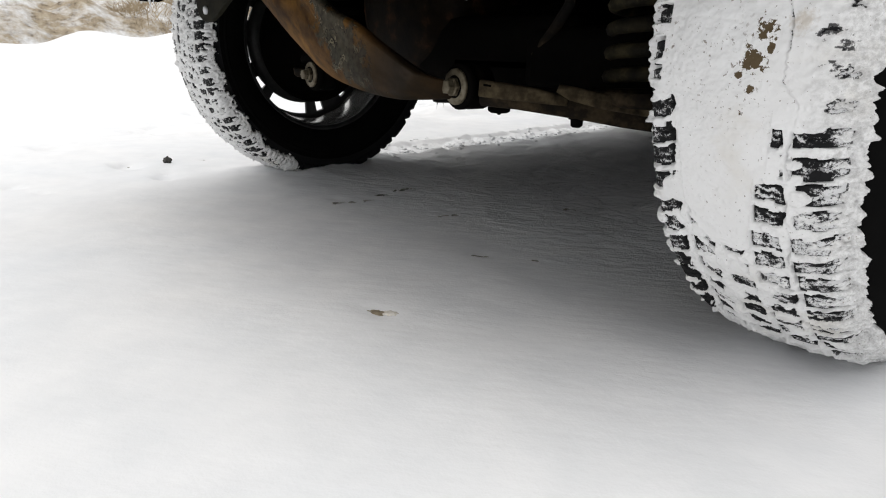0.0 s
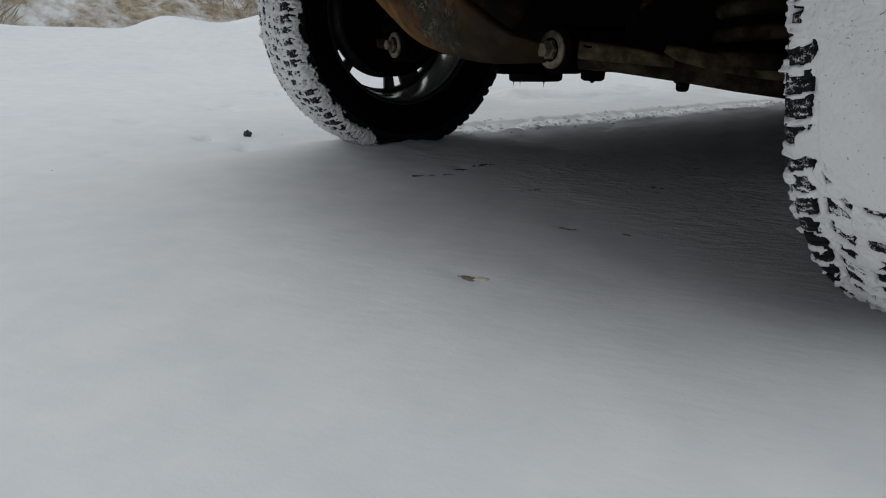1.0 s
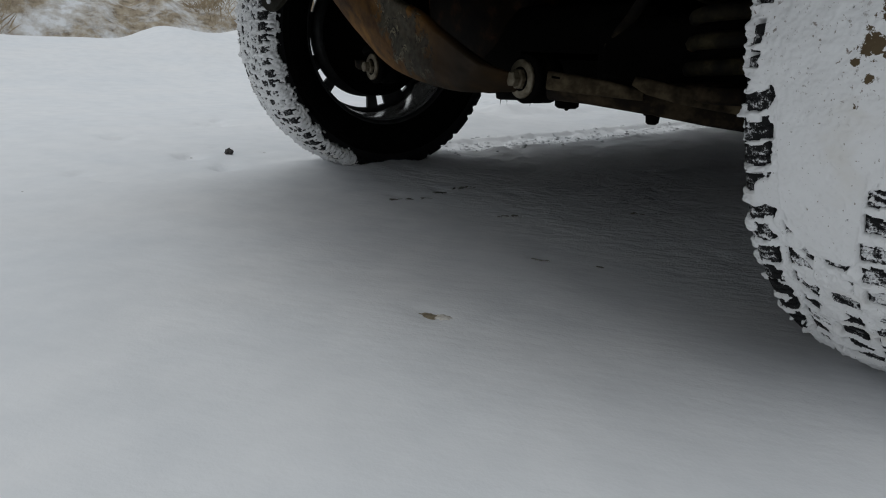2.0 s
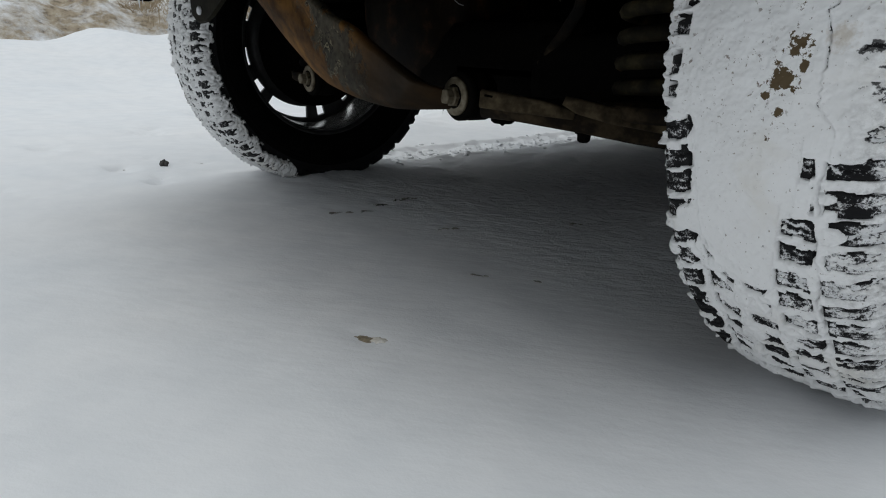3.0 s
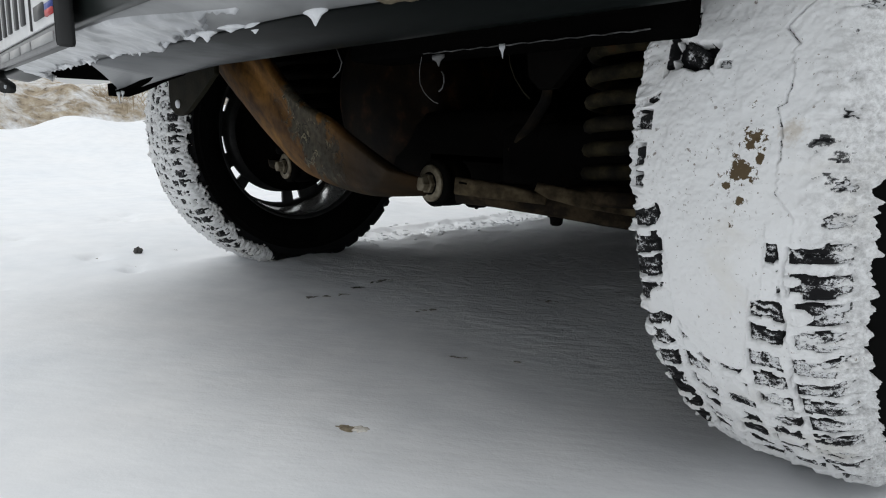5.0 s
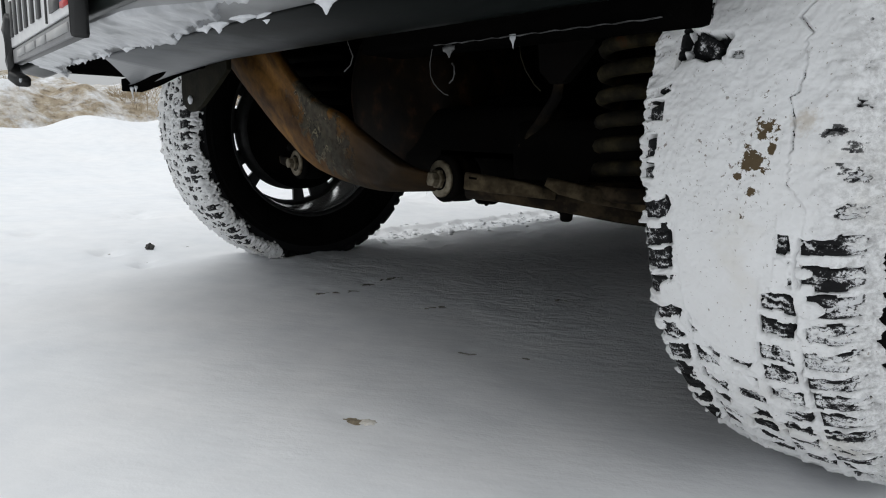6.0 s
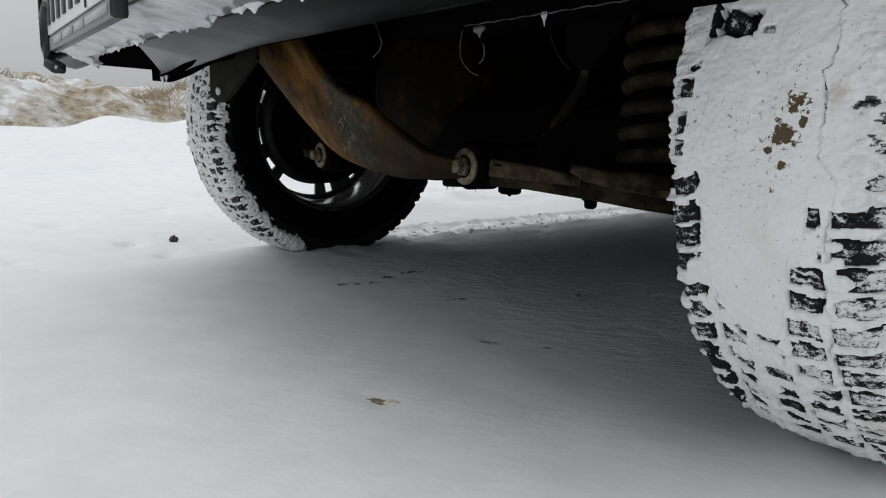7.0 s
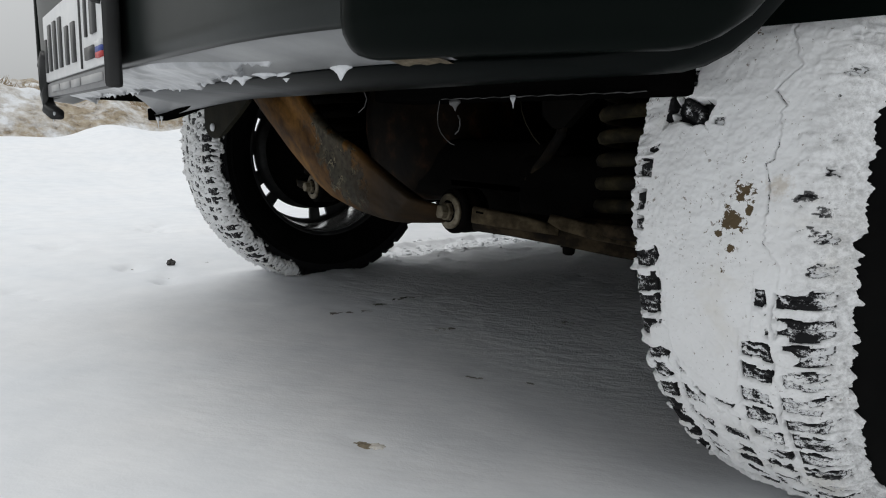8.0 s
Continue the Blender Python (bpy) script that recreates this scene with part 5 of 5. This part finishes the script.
def ice_sheet():
    xs, vs = np.linspace(-0.74, 0.50, 320), np.linspace(-0.02, 1.1, 34)
    px, py, pz = (np.zeros((len(xs), len(vs))) for _ in range(3))
    for i, x in enumerate(xs):
        for j, v in enumerate(vs):
            px[i, j], py[i, j], pz[i, j] = underside(x, min(v, 1.05))
    X, V = np.meshgrid(xs, vs, indexing="ij")
    edge = 0.94 + 0.20 * fbm(X * 20, X * 0, 3, 83) - 0.5 * step(0.22, 0.5, X)
    start = 0.02 + 0.55 * step(0.15, 0.46, X)
    cover = step(0.0, 0.06, edge - V) * step(0.0, 0.08, V - start)
    thick = 0.0035 + 0.0018 * fbm(X * 30, V * 3, 4, 84) + 0.003 * np.exp(-((edge - V - 0.05) / 0.05) ** 2)
    pz -= thick * cover - 0.003 * (1 - cover)
    me = grid_mesh("ice_sheet", px, py, pz, FROSTED)
    tagged(new("ice_sheet", me), "thin white ice frozen under the bumper", "ice")


def icicle(x, y, z, r, h, seed, mat=ICE, label="small white icicle hanging from the bumper", group="icicles under the bumper"):
    rng = random.Random(seed)
    bm = bmesh.new()
    capped(bm, [(0.004, r * 1.3), (0.0, r * 1.25), (-h * 0.15, r * 0.85), (-h * 0.45, r * 0.42), (-h * 0.8, r * 0.2), (-h, r * 0.06)], 10, "z", pose(x, y, z, rng.uniform(-8, 8), rng.uniform(-8, 8)) @ Matrix.Diagonal((rng.uniform(1.6, 3.2), 0.8, 1, 1)))
    ob = new("icicle", finish("icicle", bm, mat))
    return tagged(ob, label, "icicle", group)


ice_sheet()
rng = random.Random(3)
x = -0.42
while x < 0.33:
    y0, z0 = ridge(x)
    icicle(x, y0 - 0.004, z0 + 0.001, rng.uniform(0.005, 0.010), rng.uniform(0.003, 0.009), int(x * 1000))
    x += rng.choice((0.016, 0.03, 0.05, 0.085)) * rng.uniform(0.8, 1.2)
icicle(0.37, ridge(0.37)[0], 0.479, 0.006, 0.007, 91)
icicle(0.478, ridge(0.478)[0] - 0.003, 0.480, 0.0060, 0.011, 92)

# frost along the cross member's edge, with a drip and a wire loop
bm = bmesh.new()
sweep(bm, [(0.44 + 0.0085 * k, -0.5045, 0.4615 + 0.0006 * math.sin(k * 2.1)) for k in range(32)], [rounded(0.003, 0.0004 + 0.0005 * abs(math.sin(k * 1.7) * math.sin(k * 0.37)), 0.0002, 1) for k in range(32)])
tagged(new("frost_line", finish("frost_line", bm, SLUSH)), "thin grey line of frost along the cross member", "frost")
icicle(-0.935, 0.62, 0.160, 0.0010, 0.022, 98, WIRE, "thin grey icicle hanging under the sill", "icicles under the sill")
icicle(-0.900, 0.62, 0.163, 0.0008, 0.018, 99, WIRE, "thin grey icicle hanging under the sill", "icicles under the sill")
icicle(-0.775, 0.62, 0.171, 0.0011, 0.018, 100, WIRE, "thin grey icicle hanging under the sill", "icicles under the sill")
icicle(0.551, -0.504, 0.459, 0.0012, 0.009, 93, FROSTED)
icicle(0.452, -0.495, 0.457, 0.0035, 0.008, 94, WIRE)
bm = bmesh.new()
tube(bm, [(0.427, -0.49, 0.479), (0.419, -0.49, 0.462), (0.4155, -0.49, 0.447), (0.417, -0.49, 0.433), (0.423, -0.49, 0.4245), (0.431, -0.49, 0.4185), (0.440, -0.49, 0.4135), (0.447, -0.49, 0.4118)], 0.00045, 6)
part("wire_loop", bm, WIRE, vehicle, "thin grey wire loop")
bm = bmesh.new()
tube(bm, [(0.448, -0.49, 0.4240), (0.4535, -0.49, 0.4275), (0.456, -0.49, 0.4335), (0.4555, -0.49, 0.440), (0.452, -0.49, 0.4445)], 0.0008, 6)
part("wire_loop", bm, WIRE, vehicle, "thin grey wire loop")
bm = bmesh.new()
tube(bm, [(0.509, -0.45, 0.462), (0.512, -0.45, 0.450), (0.519, -0.45, 0.437), (0.531, -0.45, 0.423), (0.540, -0.45, 0.416)], 0.0007, 6)
part("wire", bm, OLIVE, vehicle, "thin dark wire")
# pressed bracket that holds the spring's head
bm = bmesh.new()
shape = [(0.395, 0.53), (0.405, 0.452), (0.424, 0.436), (0.444, 0.4375), (0.488, 0.480), (0.50, 0.53)]
front = [bm.verts.new((x, -0.30, z)) for x, z in shape]
rear = [bm.verts.new((x, -0.286, z)) for x, z in shape]
bm.faces.new(front)
bm.faces.new(list(reversed(rear)))
for k in range(len(shape)):
    q = (k + 1) % len(shape)
    bm.faces.new((front[k], front[q], rear[q], rear[k]))
part("spring_bracket", bm, BLACK, vehicle, "grimy pressed bracket at the spring's head", smooth=False)
bm = bmesh.new()
tube(bm, [(0.18, -0.45, 0.51), (0.187, -0.45, 0.495), (0.203, -0.45, 0.471), (0.197, -0.45, 0.460), (0.181, -0.45, 0.452)], 0.0008, 6)
part("wire", bm, WIRE, vehicle, "thin frosted wire")

# ---- small things on the snow ----
def ground_at(x, y):
    return float(ground_height(np.array(float(x)), np.array(float(y))))


def lump(name, x, y, z, size, squash, mat, label, category, seed, group=""):
    bm = bmesh.new()
    bmesh.ops.create_icosphere(bm, subdivisions=3, radius=1)
    for v in bm.verts:
        v.co *= 1 + 0.45 * noise.noise(v.co * 1.7 + Vector((seed, 0, 0))) + 0.15 * noise.noise(v.co * 4.5)
        v.co = Vector((v.co.x * size[0], v.co.y * size[1], v.co.z * squash))
    ob = new(name, finish(name, bm, mat, False))
    ob.matrix_basis = pose(x, y, z, 0, 0, seed * 37)
    return tagged(ob, label, category, group)


lump("stone", -1.092, -0.333, ground_at(-1.092, -0.333) + 0.006, (0.013, 0.011), 0.011, STONE, "small dark stone half sunk in the snow", "stone", 1)


def crust_of_dirt(x, y, size, yaw, mat, label, seed):
    """A flat ragged crust lying in a hollow of the snow, thin at its edge."""
    rng = random.Random(seed)
    bm = bmesh.new()
    rings = []
    for q in (1.0, 0.8, 0.5, 0.2):
        ring = []
        for k in range(30):
            a = 2 * math.pi * k / 30
            edge = 1 + 0.38 * noise.noise(Vector((2.2 * math.cos(a), 2.2 * math.sin(a), seed * 3.1))) + 0.16 * rng.uniform(-1, 1)
            px, py = q * edge * size[0] * math.cos(a), q * edge * size[1] * math.sin(a)
            lift_ = 0.0022 * (1 - q) + 0.0016 * (1 - q) * noise.noise(Vector((px * 260, py * 260, seed))) - 0.0012 * (q == 1.0)
            ring.append(bm.verts.new((px, py, lift_)))
        rings.append(ring)
    for r0, r1 in zip(rings, rings[1:]):
        for k in range(30):
            bm.faces.new((r0[k], r0[(k + 1) % 30], r1[(k + 1) % 30], r1[k]))
    bm.faces.new(rings[-1])
    ob = new("dirt_clod", finish("dirt_clod", bm, mat))
    ob.matrix_basis = pose(x, y, ground_at(x, y), 0, 0, yaw)
    tagged(ob, label, "dirt")


crust_of_dirt(0.303, -0.514, (0.020, 0.0105), 40, DIRT, "brown clod of dirt in a hollow of the snow", 2)
crust_of_dirt(0.322, -0.501, (0.015, 0.009), 20, PALE_DIRT, "pale crumb of dirt on the snow", 3)


def sprig(name, points, spread, count, mat, label, group, seed):
    """Flattened blades and stalks lying along a line in the snow."""
    rng = random.Random(seed)
    bm = bmesh.new()
    (x0, y0), (x1, y1) = points
    along = math.atan2(y1 - y0, x1 - x0)
    for k in range(count):
        w = rng.random()
        x, y = x0 + (x1 - x0) * w + rng.gauss(0, spread), y0 + (y1 - y0) * w + rng.gauss(0, spread)
        a, half, r = along + rng.gauss(0, 0.5), rng.uniform(0.004, 0.011), rng.uniform(0.0009, 0.0021)
        line = [(x + half * c * math.cos(a) + 0.0015 * c * c * math.sin(a), y + half * c * math.sin(a)) for c in (-1, -0.4, 0.3, 1)]
        sweep(bm, [(px, py, ground_at(px, py) + 0.0006) for px, py in line], [circle(r * q, 5) for q in (0.3, 1, 0.9, 0.2)])
    tagged(new(name, finish(name, bm, mat)), label, "debris", group)


for k, (p0, p1, spread, count) in enumerate((((-0.312, -0.217), (-0.290, -0.165), 0.003, 8), ((-0.290, -0.150), (-0.278, -0.126), 0.003, 4), ((-0.072, -0.087), (-0.054, -0.042), 0.003, 6), ((0.182, -0.224), (0.215, -0.197), 0.002, 7), ((0.272, -0.154), (0.284, -0.146), 0.002, 3), ((-0.666, -0.098), (-0.658, -0.072), 0.003, 3), ((0.047, 0.19), (0.053, 0.216), 0.003, 3))):
    sprig("grass_scrap", (p0, p1), spread, count, SCRAP, "pale scrap of grass frozen in the snow", "scraps on the snow", 4 + k)
for k, (p0, p1, spread, count) in enumerate((((-0.319, -0.083), (-0.312, -0.050), 0.004, 14), ((-0.341, -0.019), (-0.328, 0.042), 0.003, 8))):
    sprig("grass_tuft", (p0, p1), spread, count, DARK_SCRAP, "dark flattened tuft of grass in the snow", "tufts in the snow", 31 + k)
for k, (x, y, a, b) in enumerate([(-0.93, -0.393, 0.020, 0.007), (-1.138, -0.432, 0.016, 0.006), (-0.763, -0.905, 0.005, 0.003), (-1.10, -0.22, 0.008, 0.004)]):
    lump("dirt_scrap", x, y, ground_at(x, y) - 0.001, (a * 0.8, b * 0.8), 0.0014, SCRAP, "small scrap of dirt on the snow", "debris", 4 + k, "scraps on the snow")
icicle(-0.40, -0.560, 0.440, 0.0025, 0.020, 95)
icicle(-0.375, -0.560, 0.441, 0.0025, 0.012, 96)
icicle(-0.355, -0.752, 0.441, 0.003, 0.016, 97)
